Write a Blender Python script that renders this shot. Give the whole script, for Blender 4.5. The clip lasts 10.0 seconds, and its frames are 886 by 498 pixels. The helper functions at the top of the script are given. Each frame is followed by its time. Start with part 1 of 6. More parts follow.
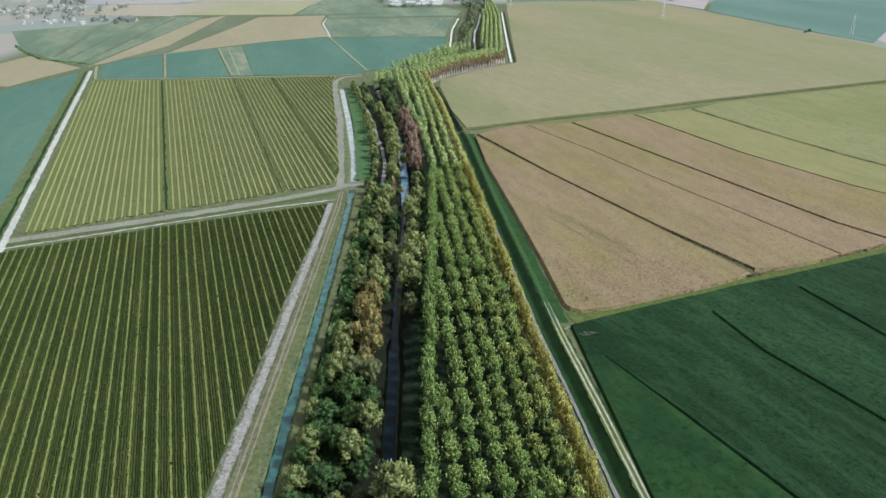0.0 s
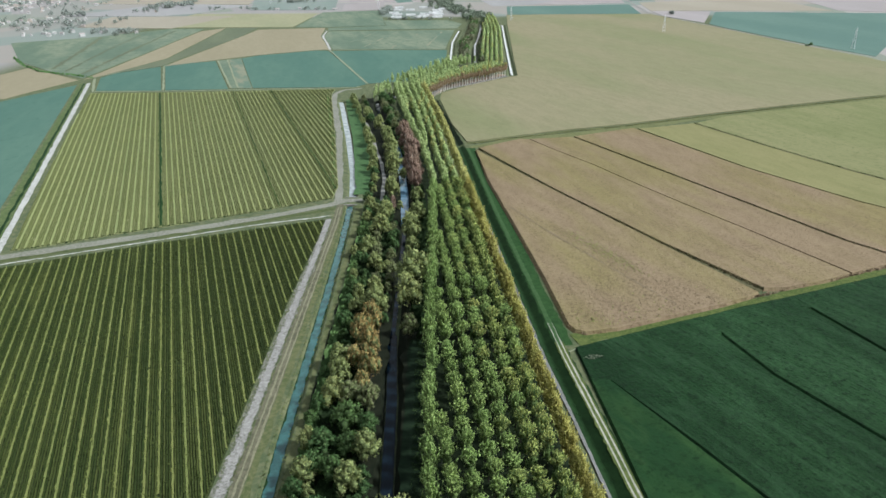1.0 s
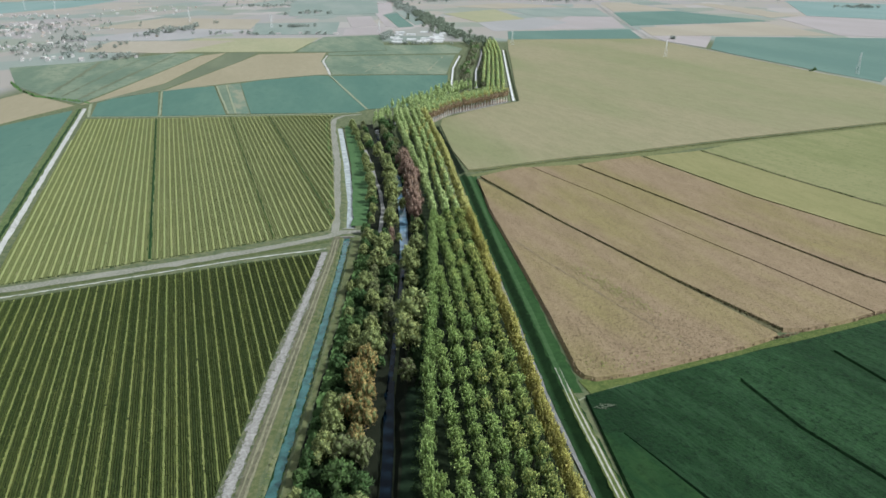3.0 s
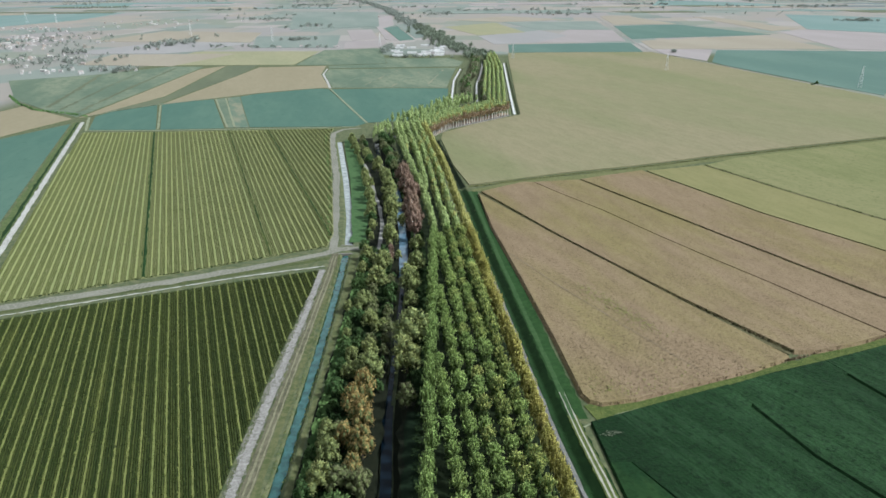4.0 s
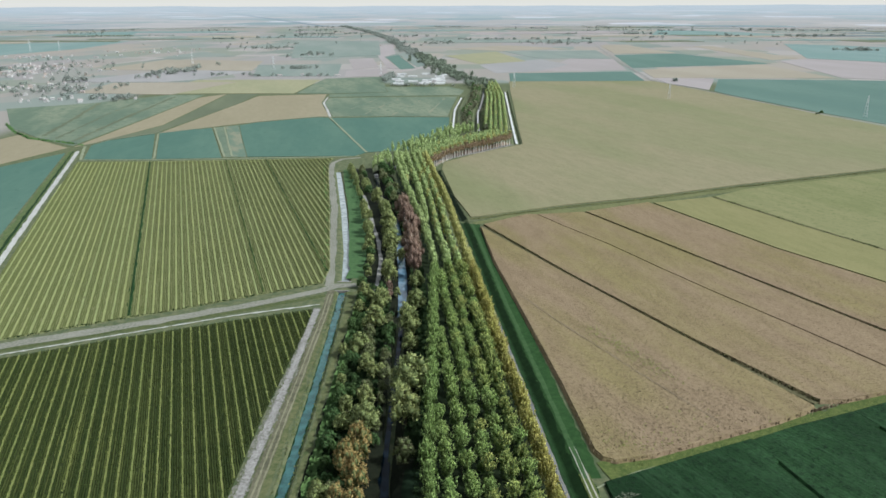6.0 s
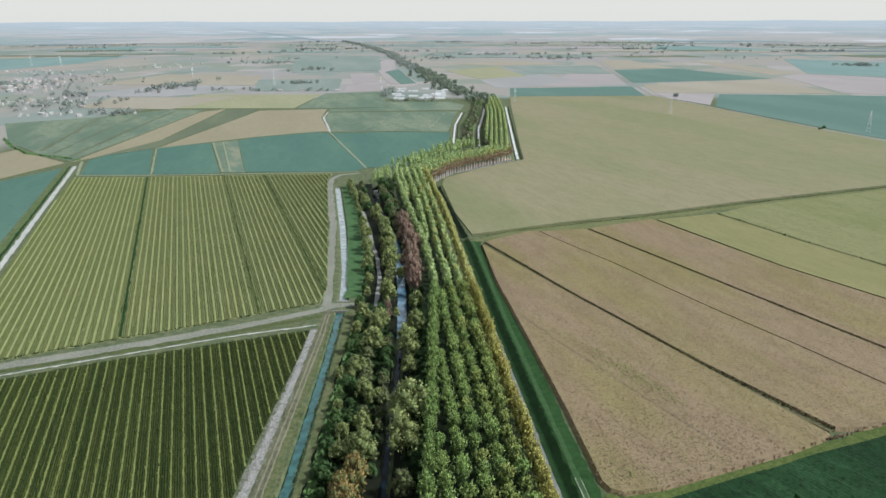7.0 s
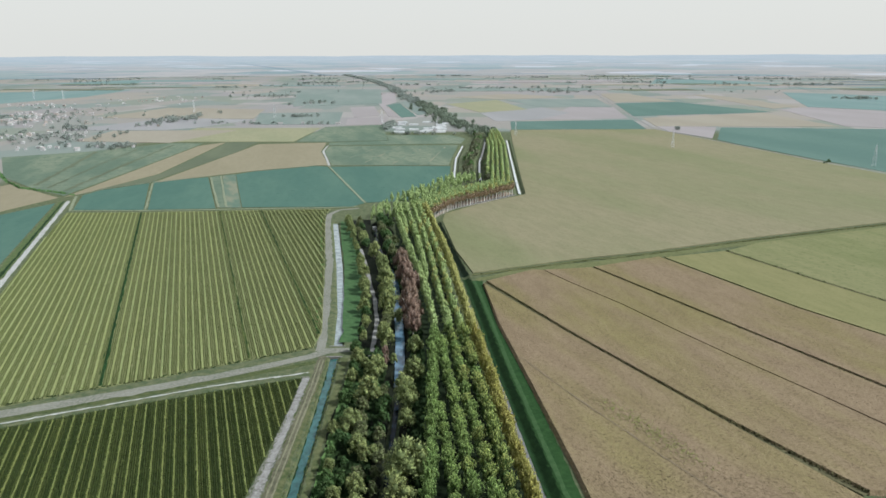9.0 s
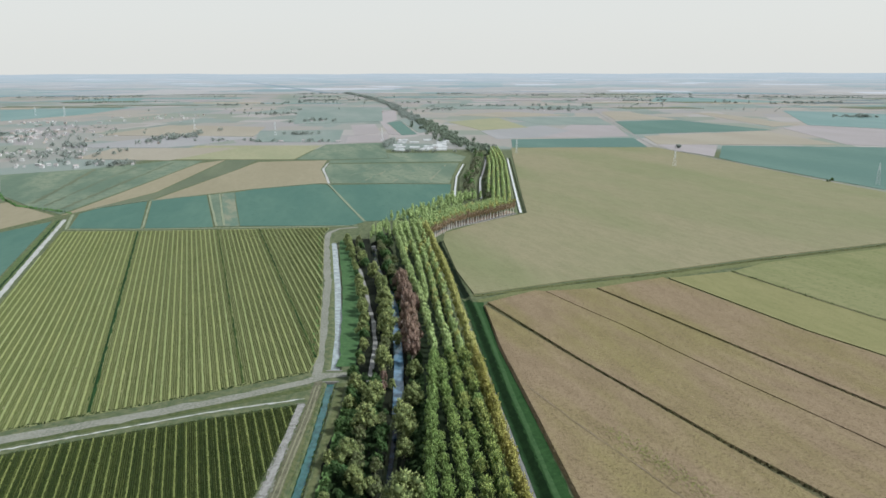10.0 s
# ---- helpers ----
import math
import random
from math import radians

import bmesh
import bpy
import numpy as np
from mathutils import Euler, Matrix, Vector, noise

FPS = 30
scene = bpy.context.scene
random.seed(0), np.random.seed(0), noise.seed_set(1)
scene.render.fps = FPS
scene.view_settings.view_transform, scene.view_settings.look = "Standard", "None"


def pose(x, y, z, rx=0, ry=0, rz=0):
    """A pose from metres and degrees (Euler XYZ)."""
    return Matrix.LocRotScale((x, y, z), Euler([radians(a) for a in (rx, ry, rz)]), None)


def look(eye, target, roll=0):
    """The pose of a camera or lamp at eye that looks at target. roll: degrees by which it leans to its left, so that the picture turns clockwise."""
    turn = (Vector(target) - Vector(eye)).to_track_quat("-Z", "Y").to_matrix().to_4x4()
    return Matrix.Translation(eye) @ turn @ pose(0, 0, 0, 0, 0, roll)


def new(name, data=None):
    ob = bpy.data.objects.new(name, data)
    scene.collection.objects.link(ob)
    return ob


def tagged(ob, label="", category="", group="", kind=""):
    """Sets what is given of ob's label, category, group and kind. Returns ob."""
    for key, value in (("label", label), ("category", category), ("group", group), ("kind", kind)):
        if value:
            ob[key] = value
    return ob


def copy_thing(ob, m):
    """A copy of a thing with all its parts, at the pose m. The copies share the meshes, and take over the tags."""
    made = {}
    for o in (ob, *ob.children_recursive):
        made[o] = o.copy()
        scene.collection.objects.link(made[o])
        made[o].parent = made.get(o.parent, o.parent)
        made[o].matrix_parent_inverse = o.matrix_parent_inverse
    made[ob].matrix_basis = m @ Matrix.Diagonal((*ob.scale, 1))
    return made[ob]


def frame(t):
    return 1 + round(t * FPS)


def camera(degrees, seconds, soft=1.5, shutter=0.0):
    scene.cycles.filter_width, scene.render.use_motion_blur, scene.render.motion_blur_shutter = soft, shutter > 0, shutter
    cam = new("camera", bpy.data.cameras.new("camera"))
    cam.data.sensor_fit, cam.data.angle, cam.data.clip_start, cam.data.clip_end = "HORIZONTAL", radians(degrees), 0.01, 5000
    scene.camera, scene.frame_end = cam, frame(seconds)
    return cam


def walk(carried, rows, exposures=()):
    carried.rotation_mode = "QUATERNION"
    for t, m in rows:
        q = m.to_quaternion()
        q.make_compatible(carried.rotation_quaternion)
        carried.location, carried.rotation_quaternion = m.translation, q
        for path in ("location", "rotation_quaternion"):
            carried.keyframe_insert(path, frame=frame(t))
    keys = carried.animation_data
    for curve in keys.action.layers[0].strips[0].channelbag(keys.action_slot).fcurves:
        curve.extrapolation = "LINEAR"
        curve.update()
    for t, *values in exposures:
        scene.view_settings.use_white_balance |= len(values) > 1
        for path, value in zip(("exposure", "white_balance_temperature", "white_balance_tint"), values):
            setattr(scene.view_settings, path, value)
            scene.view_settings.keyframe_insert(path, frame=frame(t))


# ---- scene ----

# camera: metres, then pitch, yaw and roll in degrees
cam = camera(65.4, 10.0, soft=1.6)
ROWS = [
    (0.0, 0.00, 0.00, 120.00, -25.248, 0.002, 0.412),
    (0.5, -0.19, 3.75, 119.72, -24.769, -0.030, 0.340),
    (1.0, -0.26, 7.38, 119.47, -24.306, -0.032, 0.286),
    (1.5, -0.27, 10.95, 119.39, -23.862, -0.023, 0.244),
    (2.0, -0.26, 14.47, 119.36, -23.430, -0.006, 0.237),
    (2.5, -0.24, 18.01, 119.38, -22.972, 0.001, 0.247),
    (4.0, -0.13, 28.77, 119.04, -21.515, 0.058, 0.238),
    (4.5, -0.15, 32.37, 118.95, -20.985, 0.069, 0.227),
    (5.0, -0.19, 35.94, 118.83, -20.435, 0.087, 0.229),
    (5.5, -0.26, 39.52, 118.63, -19.881, 0.094, 0.195),
    (7.0, -0.28, 50.86, 118.15, -18.181, 0.133, 0.130),
    (7.5, -0.27, 54.52, 118.00, -17.554, 0.138, 0.138),
    (8.0, -0.18, 58.21, 117.94, -16.915, 0.169, 0.132),
    (8.5, -0.08, 61.85, 117.98, -16.257, 0.178, 0.143),
    (9.0, -0.03, 65.49, 118.04, -15.580, 0.195, 0.149),
    (9.5, 0.08, 69.25, 118.07, -14.881, 0.233, 0.115),
    (10.0, 0.11, 72.99, 118.04, -14.175, 0.239, 0.091),
]
walk(cam, [(t, pose(x, y, z, 90 + pitch, 0, yaw) @ pose(0, 0, 0, 0, 0, -roll)) for t, x, y, z, pitch, yaw, roll in ROWS], [(0.0, 0.29, 5900, 7.0), (10.0, 0.10, 5900, 7.0)])

# ---- light: hazy sky with a soft sun from the right ----
SUN_EL, SUN_AZ = 43.0, 103.0      # elevation, and bearing clockwise from +y
world = bpy.data.worlds.new("sky")
scene.world = world
world.use_nodes = True
wn = world.node_tree
wn.nodes.clear()
w_out = wn.nodes.new("ShaderNodeOutputWorld")
w_bg = wn.nodes.new("ShaderNodeBackground")
w_sky = wn.nodes.new("ShaderNodeTexSky")
w_sky.sky_type, w_sky.sun_disc = "NISHITA", False
w_sky.sun_elevation, w_sky.sun_rotation = radians(SUN_EL), radians(SUN_AZ)
w_sky.dust_density, w_sky.air_density = 4.0, 1.0
w_scale = wn.nodes.new("ShaderNodeVectorMath")
w_scale.operation = "SCALE"
w_scale.inputs["Scale"].default_value = 0.10
w_mix = wn.nodes.new("ShaderNodeMix")
w_mix.data_type = "RGBA"
w_mix.inputs["Factor"].default_value = 0.86
w_up = wn.nodes.new("ShaderNodeSeparateXYZ")
wn.links.new(wn.nodes.new("ShaderNodeTexCoord").outputs["Generated"], w_up.inputs[0])
w_rise = wn.nodes.new("ShaderNodeMapRange")
w_rise.interpolation_type = "SMOOTHSTEP"
w_rise.inputs[1].default_value, w_rise.inputs[2].default_value = 0.05, 0.9
wn.links.new(w_up.outputs[2], w_rise.inputs[0])
w_haze = wn.nodes.new("ShaderNodeMix")        # white haze low down, bluer and dimmer overhead
w_haze.data_type = "RGBA"
w_haze.inputs[6].default_value, w_haze.inputs[7].default_value = (0.83, 0.785, 0.705, 1), (0.47, 0.51, 0.56, 1)
wn.links.new(w_rise.outputs[0], w_haze.inputs["Factor"])
wn.links.new(w_haze.outputs[2], w_mix.inputs[7])
wn.links.new(w_sky.outputs[0], w_scale.inputs[0])
wn.links.new(w_scale.outputs[0], w_mix.inputs[6])
wn.links.new(w_mix.outputs[2], w_bg.inputs[0])
w_bg.inputs[1].default_value = 1.0
wn.links.new(w_bg.outputs[0], w_out.inputs[0])
sun = new("sun", bpy.data.lights.new("sun", "SUN"))
sun.data.energy, sun.data.angle, sun.data.color = 4.8, radians(6.0), (1.0, 0.98, 0.93)
s_el, s_az = radians(SUN_EL), radians(SUN_AZ)
sun.matrix_world = look((math.sin(s_az) * math.cos(s_el) * 300, math.cos(s_az) * math.cos(s_el) * 300, math.sin(s_el) * 300), (0, 0, 0))

# ---- materials ----
def node(tree, kind, **values):
    n = tree.nodes.new(kind)
    for key, value in values.items():
        n.inputs[key].default_value = value
    return n


def mixed(tree, fac, a, b):
    """A colour mix; fac, a and b are sockets or values."""
    n = tree.nodes.new("ShaderNodeMix")
    n.data_type = "RGBA"
    for slot, value in ((0, fac), (6, a), (7, b)):
        if isinstance(value, bpy.types.NodeSocket):
            tree.links.new(value, n.inputs[slot])
        elif slot == 0:
            n.inputs[0].default_value = value
        else:
            n.inputs[slot].default_value = (*value, 1)
    return n.outputs[2]


def ramp(tree, socket, low, high):
    n = tree.nodes.new("ShaderNodeMapRange")
    n.interpolation_type = "SMOOTHSTEP"
    n.inputs[1].default_value, n.inputs[2].default_value = low, high
    tree.links.new(socket, n.inputs[0])
    return n.outputs[0]


def cloud(tree, where, scale, detail=4.0, rough=0.55):
    n = node(tree, "ShaderNodeTexNoise", Scale=scale, Detail=detail, Roughness=rough)
    tree.links.new(where, n.inputs["Vector"])
    return n.outputs[0]


def place(tree, stretch=(1, 1, 1), turn=0.0):
    """World position, turned about z and stretched."""
    geo = tree.nodes.new("ShaderNodeNewGeometry")
    m = tree.nodes.new("ShaderNodeMapping")
    m.inputs["Rotation"].default_value = (0, 0, radians(turn))
    tree.links.new(geo.outputs["Position"], m.inputs[0])
    s = tree.nodes.new("ShaderNodeVectorMath")
    s.operation = "MULTIPLY"
    s.inputs[1].default_value = stretch
    tree.links.new(m.outputs[0], s.inputs[0])
    return s.outputs[0]


def surface(name, rough=0.9, metal=0.0):
    m = bpy.data.materials.new(name)
    m.use_nodes = True
    t = m.node_tree
    b = t.nodes["Principled BSDF"]
    b.inputs["Roughness"].default_value, b.inputs["Metallic"].default_value = rough, metal
    b.inputs["Specular IOR Level"].default_value = 0.12
    return m, t, b


def bump(t, b, socket, strength, distance):
    n = t.nodes.new("ShaderNodeBump")
    n.inputs["Strength"].default_value, n.inputs["Distance"].default_value = strength, distance
    t.links.new(socket, n.inputs["Height"])
    t.links.new(n.outputs[0], b.inputs["Normal"])


def crop(name, base, patch, fleck, turn=0.0, grain=0.9, lines=0.0, pitch=0.75, relief=0.4, patch_size=0.02, flecks=(0.58, 0.72), veins=None):
    """A field surface: wide patches, fine plants and, where asked, drilled lines along the turned y axis."""
    m, t, b = surface(name)
    p = place(t, turn=-turn)
    q = place(t, (1, 0.25, 1), -turn)
    big = ramp(t, cloud(t, q, patch_size, 5, 0.6), 0.38, 0.66)
    fine = cloud(t, p, grain, 3, 0.7)
    c = mixed(t, big, base, patch)
    c = mixed(t, ramp(t, fine, *flecks), c, fleck)
    mid = ramp(t, cloud(t, q, 0.16, 4, 0.65), 0.35, 0.7)
    c = mixed(t, mid, c, mixed(t, 0.3, c, fleck))
    if lines:
        w = node(t, "ShaderNodeTexWave", Scale=0.314 / pitch, Distortion=0.6, Detail=1.5)
        w.inputs["Detail Scale"].default_value = 0.3
        t.links.new(p, w.inputs["Vector"])
        c = mixed(t, lines, c, mixed(t, ramp(t, w.outputs["Fac"], 0.3, 0.7), fleck, c))
    if veins:
        n = cloud(t, place(t, (1, 0.2, 1), -turn), 0.09, 5, 0.62)
        d = t.nodes.new("ShaderNodeMath")
        d.operation = "SUBTRACT"
        d.inputs[1].default_value = 0.5
        t.links.new(n, d.inputs[0])
        a = t.nodes.new("ShaderNodeMath")
        a.operation = "ABSOLUTE"
        t.links.new(d.outputs[0], a.inputs[0])
        c = mixed(t, ramp(t, a.outputs[0], 0.05, 0.0), c, mixed(t, 0.11, c, veins))
    t.links.new(c, b.inputs["Base Color"])
    bump(t, b, fine, relief, 0.8)
    return m


def foliage(name, dark, light, other, spread=0.5):
    """Leaves: each thing differs a little, and each leaf from the next."""
    m, t, b = surface(name, 0.75)
    info = t.nodes.new("ShaderNodeObjectInfo")
    geo = t.nodes.new("ShaderNodeNewGeometry")
    c = mixed(t, ramp(t, geo.outputs["Random Per Island"], 0.0, 1.0), dark, light)
    k = t.nodes.new("ShaderNodeMath")
    k.operation = "MULTIPLY"
    k.inputs[1].default_value = spread
    t.links.new(info.outputs["Random"], k.inputs[0])
    c = mixed(t, k.outputs[0], c, other)
    lump = ramp(t, cloud(t, place(t), 0.5, 3), 0.3, 0.75)
    c = mixed(t, lump, mixed(t, 0.25, c, dark), c)
    wide = ramp(t, cloud(t, place(t), 0.04, 4, 0.6), 0.36, 0.64)
    c = mixed(t, wide, mixed(t, 0.35, c, dark), c)
    t.links.new(c, b.inputs["Base Color"])
    glow = t.nodes.new("ShaderNodeBsdfTranslucent")
    t.links.new(c, glow.inputs[0])
    both = t.nodes.new("ShaderNodeMixShader")
    both.inputs[0].default_value = 0.3
    t.links.new(b.outputs[0], both.inputs[1]), t.links.new(glow.outputs[0], both.inputs[2])
    t.links.new(both.outputs[0], t.nodes["Material Output"].inputs[0])
    return m


def plain(name, a, b_, scale=0.8, rough=0.9, relief=0.3, coarse=0.06):
    m, t, b = surface(name, rough)
    p = place(t)
    c = mixed(t, ramp(t, cloud(t, p, scale, 5, 0.7), 0.35, 0.7), a, b_)
    c = mixed(t, ramp(t, cloud(t, p, coarse, 4), 0.35, 0.7), c, mixed(t, 0.5, c, b_))
    t.links.new(c, b.inputs["Base Color"])
    bump(t, b, cloud(t, p, scale * 2, 4), relief, 0.2)
    return m


GRASS = plain("bank_grass", (0.045, 0.075, 0.025), (0.10, 0.125, 0.05), 0.5)
LUSH = plain("lush_grass", (0.013, 0.038, 0.010), (0.026, 0.062, 0.018), 0.4)
DARK_GRASS = plain("ditch_grass", (0.006, 0.019, 0.005), (0.013, 0.036, 0.010), 0.35)
DRY_GRASS = plain("dry_grass", (0.05, 0.068, 0.025), (0.115, 0.118, 0.056), 0.5)
DIRT = plain("farm_track_dirt", (0.125, 0.128, 0.098), (0.225, 0.22, 0.185), 0.9)
TRACK_EARTH = plain("trodden_earth", (0.06, 0.06, 0.037), (0.135, 0.127, 0.085), 0.5)
# grass taken down to near black: shade of bank and ditch put into its colour
SHADE_GRASS = plain("bank_grass_shade", (0.004, 0.010, 0.004), (0.009, 0.019, 0.008), 0.35)
# plantation floor with the shade between the crowns painted in
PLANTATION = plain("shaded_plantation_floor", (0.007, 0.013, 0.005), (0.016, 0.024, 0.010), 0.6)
BEND_EARTH = plain("pinkish_bare_earth", (0.22, 0.195, 0.17), (0.31, 0.28, 0.25), 0.7)
VERGE = plain("green_headland_grass", (0.085, 0.095, 0.038), (0.14, 0.145, 0.065), 0.5)
TRACK_GREEN = plain("worn_green_track", (0.026, 0.06, 0.02), (0.045, 0.085, 0.032), 0.5)
PATH_PALE = plain("pale_worn_grass", (0.15, 0.175, 0.11), (0.225, 0.24, 0.16), 0.5)
RUT = plain("worn_wheel_rut", (0.20, 0.205, 0.16), (0.36, 0.35, 0.31), 0.7)
RUT_DRY = plain("dry_trodden_grass", (0.12, 0.118, 0.07), (0.20, 0.19, 0.125), 0.6)
GRAVEL_WEEDS = plain("weedy_gravel", (0.05, 0.062, 0.03), (0.21, 0.20, 0.175), 0.9)
VERGE_DARK = plain("rough_verge_grass", (0.035, 0.052, 0.018), (0.088, 0.10, 0.04), 0.5, coarse=0.2)
WHITE_GRAVEL = plain("white_gravel", (0.24, 0.24, 0.22), (0.42, 0.415, 0.39), 0.7)
LAWN = plain("mown_grass", (0.038, 0.08, 0.03), (0.062, 0.115, 0.044), 0.4)
GRAVEL = plain("pale_gravel", (0.12, 0.115, 0.098), (0.29, 0.28, 0.265), 1.1, coarse=0.22)
MARGIN = plain("green_field_margin", (0.042, 0.066, 0.017), (0.098, 0.118, 0.035), 0.6, coarse=0.2)
SOIL = plain("weedy_soil", (0.02, 0.03, 0.01), (0.046, 0.058, 0.02), 0.9)
SOIL_PALE = plain("pale_weedy_soil", (0.15, 0.162, 0.068), (0.21, 0.22, 0.10), 0.9)
# litter darkened to near black to paint the shade under the trees
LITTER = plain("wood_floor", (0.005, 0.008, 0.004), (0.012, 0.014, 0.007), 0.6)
BARE = plain("bare_grey_earth", (0.085, 0.085, 0.08), (0.15, 0.148, 0.142), 0.8)
CONCRETE = plain("concrete", (0.38, 0.37, 0.34), (0.5, 0.49, 0.46), 1.5)
# stems painted near-black so they sink into the shade between crowns
STEM_BARK = plain("darkened_stem_bark", (0.022, 0.02, 0.014), (0.045, 0.04, 0.03), 3.0)
RED_LITTER = plain("reddish_leaf_litter", (0.20, 0.14, 0.105), (0.30, 0.22, 0.17), 0.7)
BARK = plain("pale_bark", (0.55, 0.51, 0.46), (0.74, 0.70, 0.65), 3.0)
DARK_BARK = plain("dark_bark", (0.07, 0.055, 0.04), (0.13, 0.11, 0.085), 3.0)
STEEL = plain("galvanised_steel", (0.45, 0.46, 0.46), (0.6, 0.61, 0.61), 2.0, 0.5)
WALL_WHITE = plain("white_render", (0.36, 0.355, 0.35), (0.50, 0.49, 0.475), 0.5)
WALL_TAN = plain("ochre_render", (0.33, 0.29, 0.255), (0.43, 0.385, 0.345), 0.5)
TILE = plain("clay_roof", (0.26, 0.225, 0.212), (0.37, 0.33, 0.315), 1.5)
SHEET = plain("plastic_sheet", (0.25, 0.26, 0.255), (0.50, 0.50, 0.49), 0.25, 0.5)

OLD_CONCRETE = plain("weathered_concrete", (0.13, 0.125, 0.11), (0.22, 0.21, 0.19), 1.5)
MAIZE_GAP = plain("maize_wheel_gap", (0.14, 0.11, 0.07), (0.19, 0.15, 0.10), 0.9)
MAIZE_WEED = foliage("green_weeds", (0.15, 0.165, 0.05), (0.23, 0.235, 0.085), (0.2, 0.2, 0.07), 0.2)
CORN = crop("ripe_maize", (0.236, 0.177, 0.112), (0.21, 0.178, 0.078), (0.105, 0.076, 0.043), 20, 1.0, 0.3, 0.8, 0.5, patch_size=0.03, flecks=(0.44, 0.8))
OLIVE_CROP = crop("pale_olive_crop", (0.212, 0.188, 0.115), (0.162, 0.168, 0.085), (0.112, 0.112, 0.056), 20, 0.45, 0, 1.5, 0.3, patch_size=0.006, flecks=(0.5, 0.85))
OUTER_CROP = crop("weedy_olive_crop", (0.172, 0.17, 0.08), (0.142, 0.152, 0.064), (0.098, 0.108, 0.043), 20, 0.35, 0, 1.5, 0.25, patch_size=0.02, flecks=(0.5, 0.8))
STRIP_CROP = crop("yellowing_olive_crop", (0.188, 0.175, 0.08), (0.162, 0.158, 0.068), (0.122, 0.12, 0.05), 20, 0.7, 0, 1.5, 0.25, patch_size=0.02, flecks=(0.48, 0.85))
FURROW_EARTH = plain("weedy_furrow_earth", (0.075, 0.068, 0.034), (0.13, 0.12, 0.065), 0.8)
DARK_CROP = crop("dark_green_crop", (0.008, 0.028, 0.0085), (0.021, 0.058, 0.019), (0.004, 0.014, 0.0045), 29, 0.7, 0.3, 1.3, 0.6, patch_size=0.018, flecks=(0.42, 0.72), veins=(0.06, 0.13, 0.06))
WEDGE_CROP = crop("lighter_green_crop", (0.009, 0.032, 0.010), (0.020, 0.052, 0.014), (0.005, 0.018, 0.005), 29, 0.5, 0, 1.6, 0.35, patch_size=0.05, flecks=(0.42, 0.75), veins=(0.05, 0.10, 0.03))
TEAL = crop("blue_green_crop", (0.06, 0.118, 0.092), (0.08, 0.14, 0.106), (0.05, 0.10, 0.076), 10, 0.15, patch_size=0.015, relief=0.1)
# paler copies of the blue-green crop for far fields, haze painted in
TEAL_HAZED = crop("hazed_blue_green_crop", (0.135, 0.20, 0.185), (0.16, 0.22, 0.205), (0.115, 0.18, 0.165), 10, 0.1, patch_size=0.01, relief=0.1)
TEAL_MID = crop("part_hazed_blue_green_crop", (0.082, 0.138, 0.115), (0.10, 0.158, 0.13), (0.07, 0.12, 0.098), 10, 0.12, patch_size=0.012, relief=0.1)
GREEN_FAR = crop("mid_green_crop", (0.095, 0.132, 0.092), (0.165, 0.19, 0.13), (0.075, 0.108, 0.075), 15, 0.12, patch_size=0.025, relief=0.1, flecks=(0.48, 0.72))
TAN_NEAR = crop("dry_straw_field", (0.212, 0.186, 0.122), (0.232, 0.204, 0.136), (0.172, 0.152, 0.096), 15, 0.25, patch_size=0.015, relief=0.15)
# far straw, its blue raised to put haze into the colour
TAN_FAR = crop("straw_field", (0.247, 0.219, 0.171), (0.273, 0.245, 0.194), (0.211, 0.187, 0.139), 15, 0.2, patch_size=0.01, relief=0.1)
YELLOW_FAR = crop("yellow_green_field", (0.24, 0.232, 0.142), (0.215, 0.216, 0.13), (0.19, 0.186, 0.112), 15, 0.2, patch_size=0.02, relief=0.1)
# far ploughland and stubble, likewise blued for haze
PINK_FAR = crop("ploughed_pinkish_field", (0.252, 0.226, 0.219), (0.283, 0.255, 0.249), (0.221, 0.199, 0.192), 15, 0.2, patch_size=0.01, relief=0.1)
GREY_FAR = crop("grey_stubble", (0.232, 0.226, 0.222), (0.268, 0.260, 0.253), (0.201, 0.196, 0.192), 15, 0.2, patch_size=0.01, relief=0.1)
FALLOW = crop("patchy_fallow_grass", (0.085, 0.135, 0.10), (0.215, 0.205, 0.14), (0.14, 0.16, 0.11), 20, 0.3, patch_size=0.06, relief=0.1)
# far meadow and scrub with haze put into their colours
GREEN_HAZED = crop("hazed_green_meadow", (0.154, 0.189, 0.165), (0.196, 0.219, 0.194), (0.134, 0.168, 0.148), 10, 0.1, patch_size=0.01, relief=0.1)
FAR_SCRUB = crop("hazed_scrub", (0.115, 0.145, 0.15), (0.14, 0.17, 0.175), (0.095, 0.125, 0.13), 15, 0.1, relief=0.1)
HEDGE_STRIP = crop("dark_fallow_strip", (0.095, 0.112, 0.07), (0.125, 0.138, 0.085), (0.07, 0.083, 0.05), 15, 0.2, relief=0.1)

ROW_LIGHT = foliage("bright_crop_leaves", (0.17, 0.205, 0.062), (0.255, 0.285, 0.098), (0.25, 0.252, 0.08), 0.4)
ROW_DARK = foliage("dark_crop_leaves", (0.034, 0.053, 0.0135), (0.102, 0.12, 0.033), (0.077, 0.095, 0.024), 0.4)
ROW_MID = foliage("green_crop_leaves", (0.107, 0.133, 0.043), (0.159, 0.185, 0.065), (0.155, 0.163, 0.056), 0.5)
ROW_YELLOW = foliage("yellow_green_crop_leaves", (0.24, 0.275, 0.112), (0.325, 0.365, 0.16), (0.335, 0.34, 0.13), 0.5)
